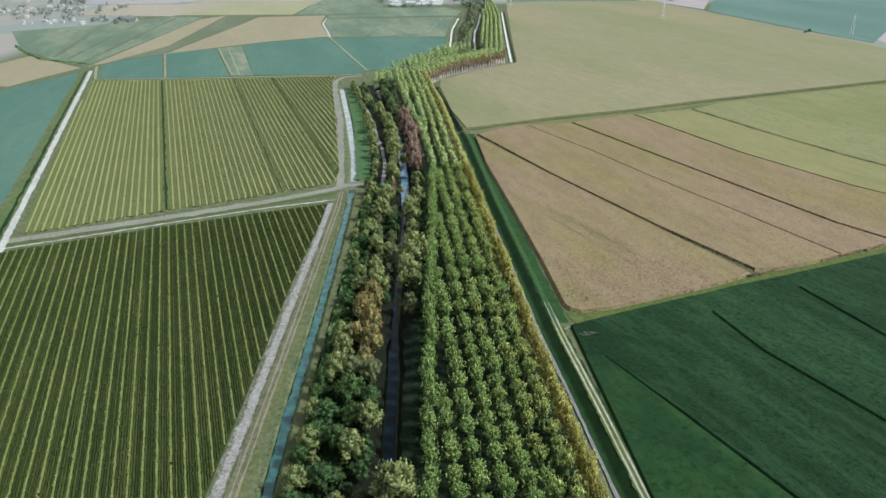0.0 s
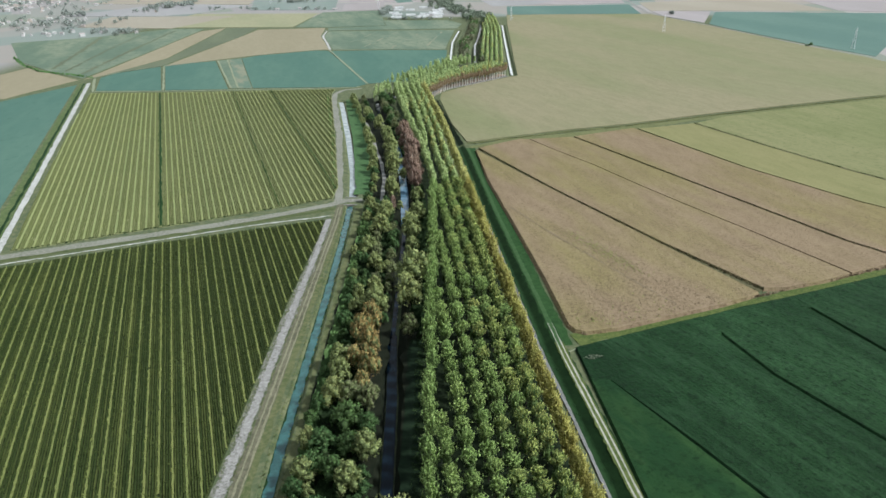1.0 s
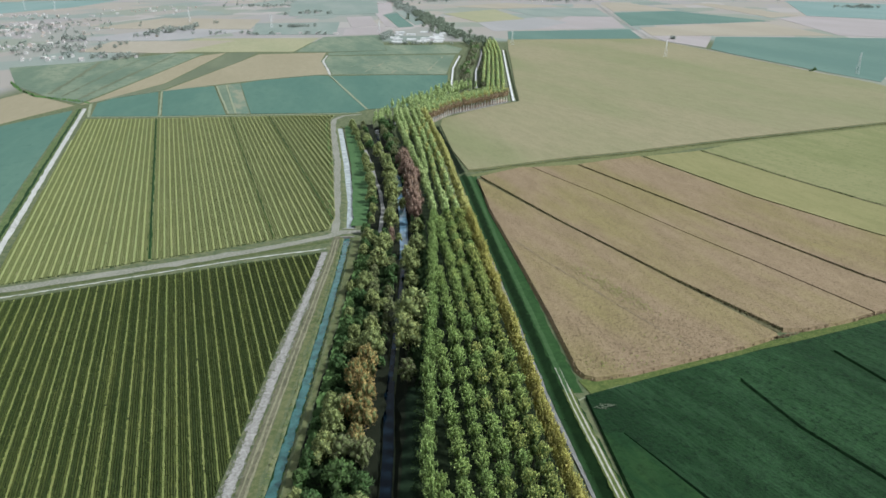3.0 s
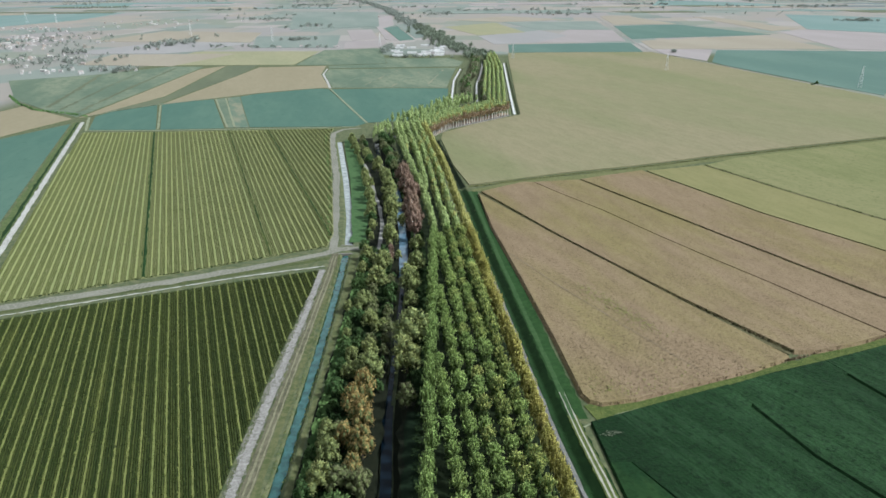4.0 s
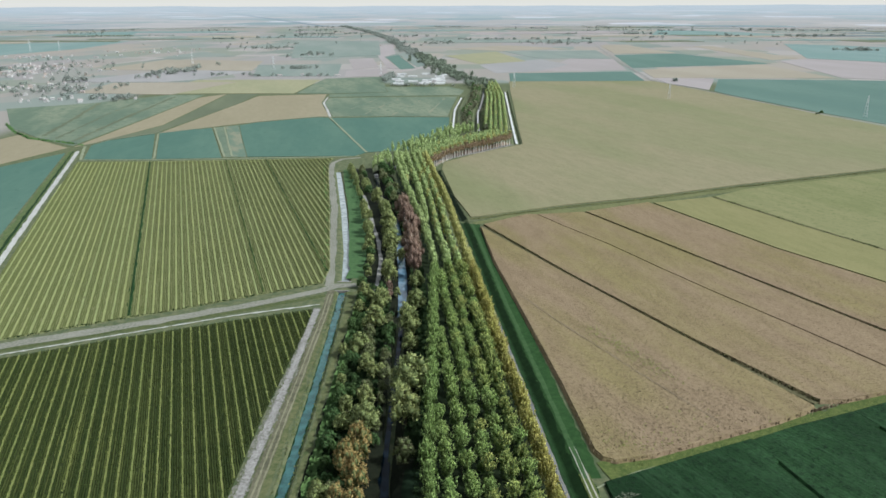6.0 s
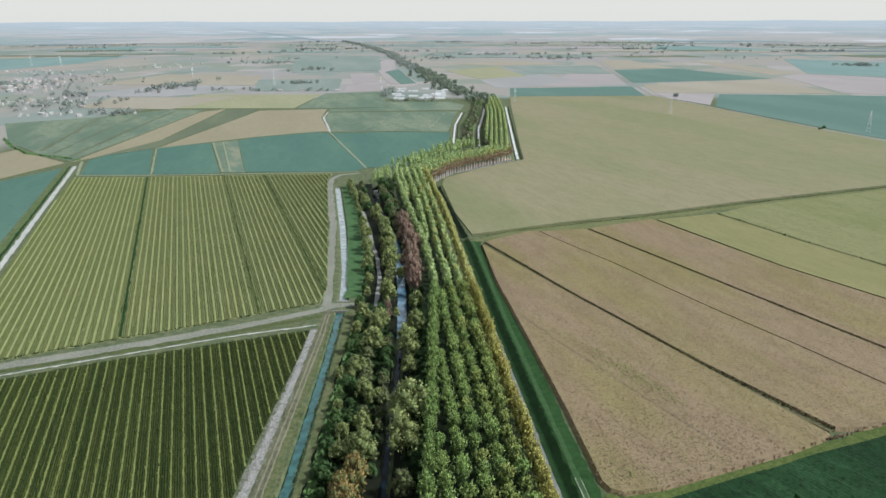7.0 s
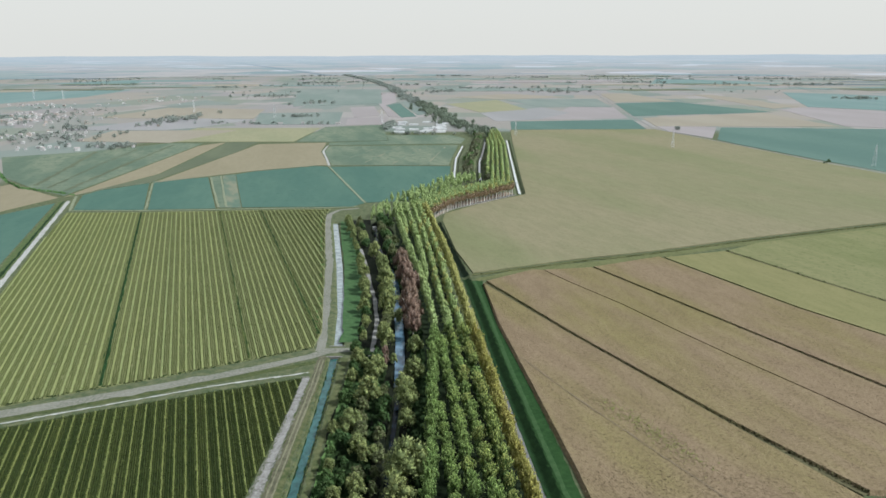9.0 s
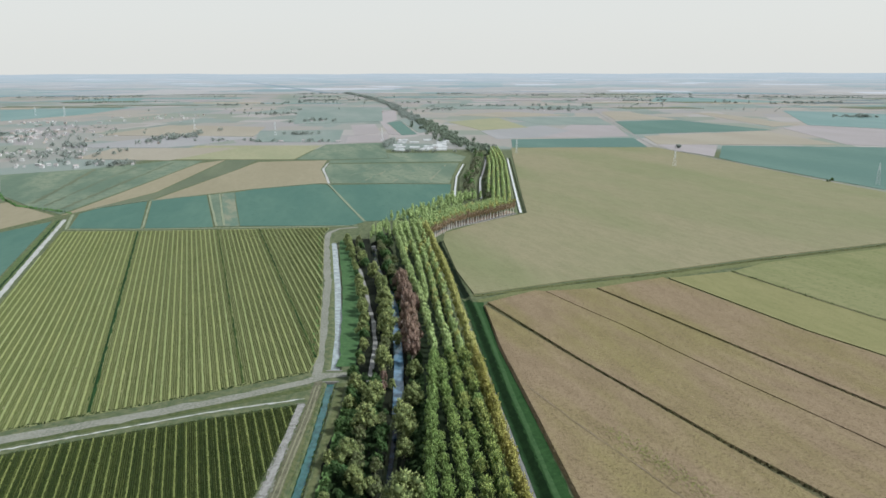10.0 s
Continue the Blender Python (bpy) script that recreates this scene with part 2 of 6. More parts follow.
ROW_OLIVE = foliage("olive_crop_leaves", (0.075, 0.098, 0.028), (0.155, 0.18, 0.06), (0.15, 0.155, 0.055), 0.5)
POPLAR = foliage("poplar_leaves", (0.30, 0.45, 0.14), (0.47, 0.60, 0.21), (0.54, 0.60, 0.19), 0.5)
POPLAR_YELLOW = foliage("yellow_poplar_leaves", (0.45, 0.445, 0.125), (0.60, 0.575, 0.19), (0.61, 0.49, 0.155), 0.6)
POPLAR_RUST = foliage("rusty_poplar_leaves", (0.33, 0.24, 0.15), (0.48, 0.365, 0.235), (0.42, 0.33, 0.2), 0.5)
LEAF_GREEN = foliage("green_tree_leaves", (0.06, 0.13, 0.046), (0.13, 0.235, 0.085), (0.19, 0.275, 0.08), 0.6)
# olive leaves lightened past their own colour, partly to paint haze further off
LEAF_OLIVE = foliage("olive_tree_leaves", (0.275, 0.329, 0.124), (0.410, 0.464, 0.189), (0.464, 0.470, 0.178), 0.6)
LEAF_OCHRE = foliage("ochre_autumn_leaves", (0.344, 0.246, 0.094), (0.517, 0.394, 0.164), (0.451, 0.369, 0.148), 0.5)
LEAF_GREY = foliage("grey_green_leaves", (0.155, 0.172, 0.086), (0.267, 0.280, 0.150), (0.258, 0.249, 0.129), 0.5)
LEAF_RUST = foliage("reddish_bare_twigs", (0.29, 0.19, 0.145), (0.46, 0.325, 0.26), (0.42, 0.34, 0.21), 0.5)
# leaves of belt and distant trees, greyed and lightened to paint in haze
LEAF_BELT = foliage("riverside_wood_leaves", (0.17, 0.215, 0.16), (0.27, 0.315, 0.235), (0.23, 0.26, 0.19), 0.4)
LEAF_FAR = foliage("hazed_tree_leaves", (0.265, 0.30, 0.265), (0.365, 0.405, 0.36), (0.31, 0.34, 0.305), 0.4)
# far copy of the poplar leaves, greyed in colour for haze
POPLAR_FAR = foliage("hazed_poplar_leaves", (0.276, 0.370, 0.151), (0.439, 0.539, 0.232), (0.476, 0.532, 0.213), 0.5)
POPLAR_EDGE = foliage("edge_poplar_leaves", (0.37, 0.385, 0.135), (0.51, 0.51, 0.19), (0.51, 0.46, 0.165), 0.5)
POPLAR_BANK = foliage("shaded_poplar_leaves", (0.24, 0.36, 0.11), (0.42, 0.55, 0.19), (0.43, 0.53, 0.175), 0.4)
# dark copy of the poplar leaves: shade low in the crowns put into colour
POPLAR_LOW = foliage("poplar_leaves_shade", (0.10, 0.16, 0.05), (0.19, 0.265, 0.088), (0.18, 0.235, 0.08), 0.4)
CORN_LEAF = foliage("dry_maize_leaves", (0.175, 0.128, 0.08), (0.28, 0.212, 0.14), (0.225, 0.172, 0.10), 0.2)
MAIZE_DARK = foliage("dark_maize_leaves", (0.085, 0.062, 0.038), (0.15, 0.115, 0.07), (0.12, 0.10, 0.055), 0.2)
OLIVE_LEAF = foliage("pale_olive_crop_leaves", (0.175, 0.168, 0.095), (0.235, 0.22, 0.13), (0.21, 0.20, 0.115), 0.2)
# darker twig copy, painting the shade inside bare crowns
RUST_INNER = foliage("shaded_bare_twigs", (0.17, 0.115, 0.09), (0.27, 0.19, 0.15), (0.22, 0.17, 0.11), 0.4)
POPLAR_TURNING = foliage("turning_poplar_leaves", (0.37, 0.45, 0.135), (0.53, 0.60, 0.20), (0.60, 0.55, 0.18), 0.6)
# inner leaf copies, darkened to paint in the shade inside crowns
EDGE_INNER = foliage("yellow_leaves_shade", (0.29, 0.28, 0.08), (0.39, 0.37, 0.115), (0.37, 0.30, 0.095), 0.4)
SHADE_GREEN = foliage("deep_shaded_leaves", (0.04, 0.07, 0.026), (0.085, 0.13, 0.048), (0.07, 0.1, 0.035), 0.3)
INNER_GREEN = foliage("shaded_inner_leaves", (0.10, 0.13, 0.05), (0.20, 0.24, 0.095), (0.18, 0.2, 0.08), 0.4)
# undergrowth leaves darkened in colour for the gloom below the trees
UNDERWOOD = foliage("undergrowth_shade_leaves", (0.012, 0.026, 0.008), (0.04, 0.07, 0.022), (0.035, 0.055, 0.016), 0.3)
MARGIN_LEAF = foliage("yellow_green_margin_grass", (0.12, 0.15, 0.04), (0.21, 0.235, 0.075), (0.18, 0.19, 0.06), 0.3)
HEDGE_LEAF = foliage("olive_hedge_weeds", (0.10, 0.105, 0.04), (0.19, 0.19, 0.075), (0.17, 0.16, 0.06), 0.3)
FURROW_LEAF = foliage("brownish_furrow_weeds", (0.06, 0.058, 0.025), (0.13, 0.12, 0.05), (0.10, 0.105, 0.04), 0.3)
GRASS_LEAF = foliage("field_margin_grass", (0.065, 0.085, 0.028), (0.14, 0.16, 0.06), (0.12, 0.135, 0.05), 0.3)
BALD_LEAF = foliage("thin_pale_stalks", (0.09, 0.11, 0.07), (0.20, 0.205, 0.16), (0.15, 0.16, 0.12), 0.2)
CROP_LEAF = foliage("dark_crop_tufts", (0.008, 0.029, 0.009), (0.022, 0.064, 0.021), (0.015, 0.05, 0.016), 0.2)


def water(name, base):
    m, t, b = surface(name, 0.06)
    b.inputs["Specular IOR Level"].default_value = 0.5
    c = mixed(t, ramp(t, cloud(t, place(t), 0.3, 5, 0.65), 0.35, 0.68), base, tuple(v * 0.55 for v in base))
    t.links.new(c, b.inputs["Base Color"])
    bump(t, b, cloud(t, place(t), 1.2, 3), 0.08, 0.1)
    return m


CANAL_WATER = water("turbid_canal_water", (0.036, 0.105, 0.098))
# sky reflection painted into the blue of the open reach
RIVER_OPEN = water("river_water_sky_sheen", (0.11, 0.19, 0.26))
# far waters whitened: the sky's reflection is put into their base colour
PALE_WATER = water("canal_water_pale_sheen", (0.27, 0.31, 0.31))
WHITE_WATER = water("canal_water_white_sheen", (0.60, 0.62, 0.61))
# shade and mirrored trees painted in: near-black base, shine turned down
RIVER_WATER = water("river_water_shade", (0.005, 0.011, 0.018))
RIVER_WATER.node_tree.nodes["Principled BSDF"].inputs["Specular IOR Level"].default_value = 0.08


def ground_material():
    """Grass near the channels; beyond the mapped fields a patchwork of plots, haze put into their colours."""
    m, t, b = surface("open_country")
    p = place(t)
    grass = mixed(t, ramp(t, cloud(t, p, 0.3, 5, 0.7), 0.35, 0.7), (0.06, 0.08, 0.038), (0.125, 0.13, 0.07))
    q = place(t, (0.0085, 0.0055, 0), 8)
    v = node(t, "ShaderNodeTexVoronoi", Scale=1.0, Randomness=0.75)
    v.distance = "CHEBYCHEV"
    t.links.new(q, v.inputs["Vector"])
    sep = t.nodes.new("ShaderNodeSeparateColor")
    t.links.new(v.outputs["Color"], sep.inputs[0])
    r = t.nodes.new("ShaderNodeValToRGB")
    r.color_ramp.interpolation = "CONSTANT"
    # plot colours, paled and blued to paint in haze
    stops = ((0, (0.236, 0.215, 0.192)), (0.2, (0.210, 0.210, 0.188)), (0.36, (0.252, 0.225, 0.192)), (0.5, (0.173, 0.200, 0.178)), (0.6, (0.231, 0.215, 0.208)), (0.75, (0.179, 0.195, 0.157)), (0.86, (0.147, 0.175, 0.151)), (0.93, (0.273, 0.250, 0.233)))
    for i, (at, colour) in enumerate(stops):
        e = r.color_ramp.elements[i] if i < 2 else r.color_ramp.elements.new(at)
        e.position, e.color = at, (*colour, 1)
    t.links.new(sep.outputs[0], r.inputs[0])
    plots = mixed(t, ramp(t, cloud(t, place(t, (1, 0.3, 1), 8), 0.01, 4), 0.3, 0.7), r.outputs[0], mixed(t, 0.25, r.outputs[0], (0.21, 0.22, 0.19)))
    xyz = t.nodes.new("ShaderNodeSeparateXYZ")
    t.links.new(p, xyz.inputs[0])
    ahead = ramp(t, xyz.outputs[1], 1180, 1230)
    side = t.nodes.new("ShaderNodeMath")
    side.operation = "ABSOLUTE"
    t.links.new(xyz.outputs[0], side.inputs[0])
    out = ramp(t, side.outputs[0], 420, 470)
    far = t.nodes.new("ShaderNodeMath")
    far.operation = "MAXIMUM"
    t.links.new(ahead, far.inputs[0]), t.links.new(out, far.inputs[1])
    t.links.new(mixed(t, far.outputs[0], grass, plots), b.inputs["Base Color"])
    bump(t, b, cloud(t, p, 0.8, 4), 0.3, 0.3)
    return m


# ---- building helpers ----
rng = np.random.default_rng(7)


def mesh_of(name, verts, faces, material):
    me = bpy.data.meshes.new(name)
    me.from_pydata([tuple(v) for v in verts], [], [tuple(f) for f in faces])
    me.materials.append(material)
    return me


def part(name, me, parent, label="", at=None):
    """A mesh as one part of a thing or of another part."""
    ob = new(name, me)
    ob.parent = parent
    if at is not None:
        ob.matrix_basis = at
    return tagged(ob, label)


def bm_mesh(name, bm, material):
    me = bpy.data.meshes.new(name)
    bm.to_mesh(me)
    bm.free()
    me.materials.append(material)
    return me


def along(points, y):
    """x of a line given by (x, y) corners, at y."""
    ys = [q[1] for q in points]
    xs = [q[0] for q in points]
    return np.interp(y, ys, xs)


# lines of the plan: x at growing y
CANAL = [(-40.8, 60), (-41.6, 120), (-42.5, 151), (-42.6, 181), (-43.0, 226), (-43.9, 279), (-45.4, 322), (-46.0, 340), (-50.1, 377), (-62.3, 454), (-80.5, 558), (-83, 566)]
RIVER = [(-12.0, 60), (-13.5, 120), (-14.2, 139), (-15.2, 172), (-17, 201), (-17.6, 306), (-19.9, 346), (-24.3, 396), (-29.0, 434), (-44, 500), (-50, 540), (-36, 600), (6, 690), (35, 732), (36, 782), (40, 870), (49.5, 969), (57, 1060), (60, 1120)]
DITCH = [(49, 60), (42.0, 120), (38.4, 152), (33.6, 190), (29.8, 230), (21.6, 311), (13.0, 410), (9.6, 440), (3.6, 484), (-5.0, 552), (-6.5, 566)]
FAR_CANAL_R = [(66.5, 672), (70.6, 748), (79.7, 907), (90.1, 1082)]
FAR_CANAL_L = [(8.2, 717), (9.5, 780), (13.1, 897), (24.2, 1017)]


def cut(x, y, line, flat, slope, depth, y0, y1):
    """How far the ground drops at (x, y) for a channel along line."""
    if not y0 <= y <= y1:
        return 0.0
    d = abs(x - along(line, y)) - flat
    return depth * min(1.0, max(0.0, 1 - d / slope))


def land(x, y):
    z = -max(cut(x, y, CANAL, 0.5, 1.9, 1.9, 60, 325), cut(x, y, CANAL, 0.8, 1.9, 1.9, 336, 562),
             cut(x, y, RIVER, 2.2, 4.0, 3.0, 60, 1120), cut(x, y, DITCH, 0.8, 2.6, 1.5, 60, 566),
             cut(x, y, FAR_CANAL_R, 2.6, 1.5, 1.5, 672, 1085), cut(x, y, FAR_CANAL_L, 2.6, 1.5, 1.5, 717, 1020))
    return z


def ground_sheet():
    xs = np.concatenate([[-6500, -4000, -2500, -1500, -900, -500, -300, -200, -150, -120], np.arange(-100, -56, 1.0), np.arange(-56, -36, 0.5), np.arange(-36, 101, 1.0), [120, 150, 200, 300, 500, 900, 1500, 2500, 4000, 6500]])
    ys = np.concatenate([[-6500, -3000, -1000, -300, -60, 0, 40, 56], np.arange(60, 325, 4.0), [325, 326, 335.9, 336], np.arange(340, 1122, 4.0), [1130, 1180, 1300, 1600, 2200, 3200, 4600, 6500]])
    verts = [(x, y, land(x, y) if -101 < x < 101 and 58 < y < 1125 else 0.0) for y in ys for x in xs]
    n = len(xs)
    faces = [(j * n + i, j * n + i + 1, (j + 1) * n + i + 1, (j + 1) * n + i) for j in range(len(ys) - 1) for i in range(n - 1)]
    return tagged(new("ground", mesh_of("ground", verts, faces, ground_material())), "flat farmland with grassy banks, cut by channels", "ground", kind="structure")


ground_sheet()


def ribbon(name, label, category, points, width, z, material, step=6.0, wobble=0.15, kind="structure", follow=False):
    """A strip along corners, with slightly uneven edges. width: one value or one at each corner. follow: it hugs the ground."""
    pts = [Vector((q[0], q[1], 0)) for q in points]
    ws = width if isinstance(width, (list, tuple)) else [width] * len(pts)
    line, wide = [], []
    for a, b, wa, wb in zip(pts, pts[1:], ws, ws[1:]):
        k = max(1, int((b - a).length / step))
        for i in range(k):
            line.append(a.lerp(b, i / k)), wide.append(wa + (wb - wa) * i / k)
    line.append(pts[-1]), wide.append(ws[-1])
    verts, faces = [], []
    m = 11 if follow else 2
    for i, q in enumerate(line):
        d = (line[min(i + 1, len(line) - 1)] - line[max(i - 1, 0)]).normalized()
        n = Vector((-d.y, d.x, 0))
        a, b = (wide[i] / 2 + rng.normal(0, wobble) for _ in range(2))
        for j in range(m):
            s = -a + (a + b) * j / (m - 1)
            v = q + n * s
            verts.append((v.x, v.y, (max(land(v.x + e, v.y) for e in (-0.5, 0, 0.5)) if follow else 0) + z))
    for i in range(len(line) - 1):
        for j in range(m - 1):
            faces.append((i * m + j, i * m + j + 1, (i + 1) * m + j + 1, (i + 1) * m + j))
    me = mesh_of(name, verts, faces, material)
    me.flip_normals()
    return tagged(new(name, me), label, category, kind=kind)


def inside(x, y, poly):
    hit = False
    for (ax, ay), (bx, by) in zip(poly, poly[1:] + poly[:1]):
        if (ay > y) != (by > y) and x < (bx - ax) * (y - ay) / (by - ay) + ax:
            hit = not hit
    return hit


FIELD_COUNT = [0]


def field(label, poly, height, material, category="field", z=0.0, flare=0.0):
    """A standing crop or a tilled plot: a low slab with its corners as given."""
    FIELD_COUNT[0] += 1
    height += 0.006 * FIELD_COUNT[0]
    bm = bmesh.new()
    turn = 1 if sum(a[0] * b[1] - b[0] * a[1] for a, b in zip(poly, poly[1:] + poly[:1])) > 0 else -1
    low = []
    for i, (x, y) in enumerate(poly):
        d = (Vector(poly[(i + 1) % len(poly)]) - Vector(poly[i])).normalized() + (Vector(poly[i]) - Vector(poly[i - 1])).normalized()
        d = d.normalized() * flare * turn
        low.append(bm.verts.new((x + d.y, y - d.x, z - 0.3)))
    top = [bm.verts.new((x, y, z + height)) for x, y in poly]
    bm.faces.new(top)
    for i in range(len(poly)):
        j = (i + 1) % len(poly)
        bm.faces.new((low[i], low[j], top[j], top[i]))
    bmesh.ops.recalc_face_normals(bm, faces=bm.faces)
    if sum((a[0] * b[1] - b[0] * a[1]) for a, b in zip(poly, poly[1:] + poly[:1])) == 0:
        bm.free()
        return None
    ob = new("field", bm_mesh("field", bm, material))
    if ob.data.polygons[0].normal.z < 0:
        ob.data.flip_normals()
    return tagged(ob, label, category, kind="structure")


# ---- water ----
def channel(name, label, line, half, z, material, y0, y1):
    ys = np.concatenate([np.arange(y0, y1, 5.0), [y1]])
    pts = [(float(along(line, y)), float(y)) for y in ys]
    return ribbon(name, label, "water", pts, half * 2, z, material, 6.0, 0.02)


channel("water_canal_near", "narrow turquoise irrigation canal between grass banks", CANAL, 1.6, -0.9, CANAL_WATER, 60, 325)
for side in (-1, 1):
    ribbon("canal_edge", "dark wet weeds along the waterline of the canal", "weeds", [(float(along(CANAL, y)) + side * 1.45, y) for y in range(60, 324, 8)], 0.45, -0.86, DARK_GRASS, 1.4, 0.2)
channel("water_canal_far", "narrow irrigation canal beside mown grass, sky reflection put into its colour", CANAL, 1.9, -0.9, PALE_WATER, 336, 562)
channel("water_river", "slow river between trees, its shade put into a dark colour", RIVER, 1.5, -1.9, RIVER_WATER, 60, 206)
channel("water_river_narrow", "narrow river under overhanging trees, painted dark for shade", RIVER, 0.8, -1.9, RIVER_WATER, 206, 302)
channel("water_river_open", "open reach of the river below trees, sky reflection in its colour", RIVER, 2.0, -1.9, RIVER_OPEN, 302, 450)
channel("water_river_far", "slow river among the further trees, painted dark for shade", RIVER, 1.2, -1.9, RIVER_WATER, 450, 748)
channel("water_river_bright", "open reach of the further river, sky reflection painted white", RIVER, 1.0, -0.9, WHITE_WATER, 748, 900)
channel("water_river_end", "slow river at its furthest reach, painted dark for shade", RIVER, 1.2, -1.9, RIVER_WATER, 900, 1120)
channel("water_straight_canal", "straight canal beside the far poplars, sky reflection painted white", FAR_CANAL_R, 1.1, -0.4, WHITE_WATER, 673, 1083)
channel("water_side_canal", "narrow canal beside green fields, sky reflection painted white", FAR_CANAL_L, 1.0, -0.4, WHITE_WATER, 718, 1018)

# ---- roads, tracks and strips ----
ribbon("gravel_edge", "gravel and weeds spread along the farm track", "track", [(-53.5, 60), (-53.3, 124), (-53.6, 226), (-52.9, 262), (-53.7, 307)], [3.7, 3.3, 3.8, 3.3, 3.5], 0.06, GRAVEL_WEEDS, 1.1, 0.42)
SPILL = [(y, 0.5 * max(0.0, math.sin(y / 3.1) + math.sin(y / 1.9 + 1))) for y in range(60, 308, 3)]
ribbon("road_gravel", "pale gravel farm track along the crop rows", "track", [(-53.05 - w / 2, y) for y, w in SPILL], [2.35 + w for _, w in SPILL], 0.07, GRAVEL, 0.7, 0.22)
for off in (-0.75, 0.75):
    ribbon("wheel_rut", "pale worn wheel rut of the canal track", "track", [(-49.2 + off, 60), (-49.2 + off, 300), (-50.0 + off, 322)], 0.55, 0.09, RUT_DRY, 2.5, 0.1)
ribbon("road_dirt", "worn earth track with dry grass beside a canal", "track", [(-49.6, 60), (-49.6, 310), (-50.3, 326)], 3.0, 0.05, TRACK_EARTH, 5)
ribbon("verge_dry", "dry mown grass verge beside the canal", "verge", [(-46.9, 60), (-47.2, 200), (-48.2, 300), (-49.4, 324)], 2.2, 0.045, DRY_GRASS, 5, 0.3)
ribbon("verge_bank", "dry grass bank between canal and trees", "verge", [(-38.1, 60), (-38.8, 180), (-39.3, 240), (-40.0, 300), (-41.0, 324)], [1.6, 1.6, 1.8, 2.6, 3.4], 0.045, DRY_GRASS, 3, 0.3)
ribbon("road_cross", "pale earth farm road between two crop fields", "road", [(-330, 205), (-185, 264.6), (-125, 290), (-86, 308), (-56, 325), (-49, 331), (-40, 332)], [5.5, 5.5, 5.5, 5.0, 5.0, 5.5, 4.5], 0.07, DIRT, 5, 0.35)
ribbon("verge_cross", "rough grass verge beside the farm road", "verge", [(-330, 201), (-183, 261), (-124, 286.5), (-86, 303.5), (-52, 320)], 3.2, 0.05, VERGE_DARK, 3, 0.3)
ribbon("road_field_edge", "pale bare strip along the head of the crop rows", "track", [(-300, 207), (-180, 258.2), (-123, 283.2), (-86, 299.6), (-53, 310.5)], 0.85, 0.06, WHITE_GRAVEL, 2, 0.2)
ribbon("road_west", "straight pale gravel road beside a ditch", "road", [(-95, 20), (-186, 268), (-209, 332), (-259, 470), (-321, 642)], [3.2, 3.0, 2.9, 3.1, 3.2], 0.08, WHITE_GRAVEL, 3, 0.22)
ribbon("verge_west", "grass verge along the straight gravel road", "verge", [(-100, 20), (-191, 268), (-214, 332), (-264, 470), (-325, 640)], 6, 0.04, GRASS, 6, 0.5)
ribbon("road_bend", "earth track following the bend of the canal", "track", [(-52, 331), (-57.5, 377), (-68, 454), (-86, 556), (-90, 590), (-84, 606), (-70, 612)], [4, 3.5, 4, 4.5, 4, 3.5, 3], 0.06, DIRT, 5, 0.3)
ribbon("lawn_strip", "lush mown green strip between canal and wood", "grass", [(-41.5, 340), (-44.6, 377), (-54, 454), (-66, 520), (-76, 566)], [7.5, 8.5, 10.5, 9.5, 4], 0.05, LAWN, 6, 0.3)
ribbon("path_wood", "narrow pale path among riverside trees", "path", [(-30.4, 322), (-30.8, 345), (-31.9, 367), (-35.6, 393), (-40.2, 417), (-45, 444), (-54, 490)], 2.0, 0.05, GRAVEL, 5, 0.2)
ribbon("wood_floor_west", "leaf litter under the riverside trees, painted dark for shade", "ground", [(-26.5, 60), (-28, 200), (-29.5, 320), (-34, 380), (-43, 440), (-58, 520), (-66, 570)], [19, 20, 17, 13, 14, 16, 20], 0.03, LITTER, 5, 0.5)
ribbon("wood_floor_east", "leaf litter and grass on the river bank, shade put into the colour", "ground", [(-7.0, 60), (-7.5, 140), (-9, 200), (-10, 306), (-12, 346), (-17, 396), (-22, 430), (-36, 500), (-42, 545)], [7, 7, 8, 9, 9, 8, 9, 8, 7], 0.03, LITTER, 5, 0.4)
ribbon("plantation_floor", "floor under the poplar rows, its shade painted near-black", "ground", [(18, 60), (13, 140), (10, 200), (3, 311), (-6, 400), (-19, 500), (-25, 560)], [48, 40, 34, 24, 21, 24, 24], 0.035, PLANTATION, 6, 0.3)
ribbon("strip_bare", "bare grey earth strip along the poplars", "track", [(45.9, 60), (39.9, 120), (36.2, 152), (31.5, 187), (27.6, 225), (22.2, 281), (19.5, 304), (16.7, 331), (8.6, 410), (1.3, 470), (-11.5, 580), (-4, 602), (29, 634), (61, 668)], [1.2, 1.2, 1.3, 1.4, 1.7, 2.1, 2.1, 1.9, 1.8, 2.0, 5.0, 4.0, 4.0, 4.0], 0.17, BARE, 3, 0.12, follow=True)
ribbon("ditch_grass", "dark lush grass in the ditch beside the poplars", "grass", [(along(DITCH, y) + 0.4, y) for y in range(60, 440, 10)], 4.6, 0.12, DARK_GRASS, 2, 0.35, follow=True)
ribbon("ditch_grass_far", "ditch along the edge of the pale field, painted dark for shade", "grass", [(along(DITCH, y) + 0.5, y) for y in range(434, 566, 10)], 4.4, 0.05, SHADE_GRASS, 5, 0.25, follow=True)
ribbon("bank_lush", "green grassy bank between ditch and maize", "grass", [(along(DITCH, y) + 5.2, y) for y in range(196, 430, 6)], 6.4, 0.10, LUSH, 3, 0.3, follow=True)
ribbon("bank_dark", "dark green grassy bank between ditch and wheel track", "grass", [(along(DITCH, y) + 3.9, y) for y in range(60, 202, 6)], 4.6, 0.10, DARK_GRASS, 3, 0.25, follow=True)
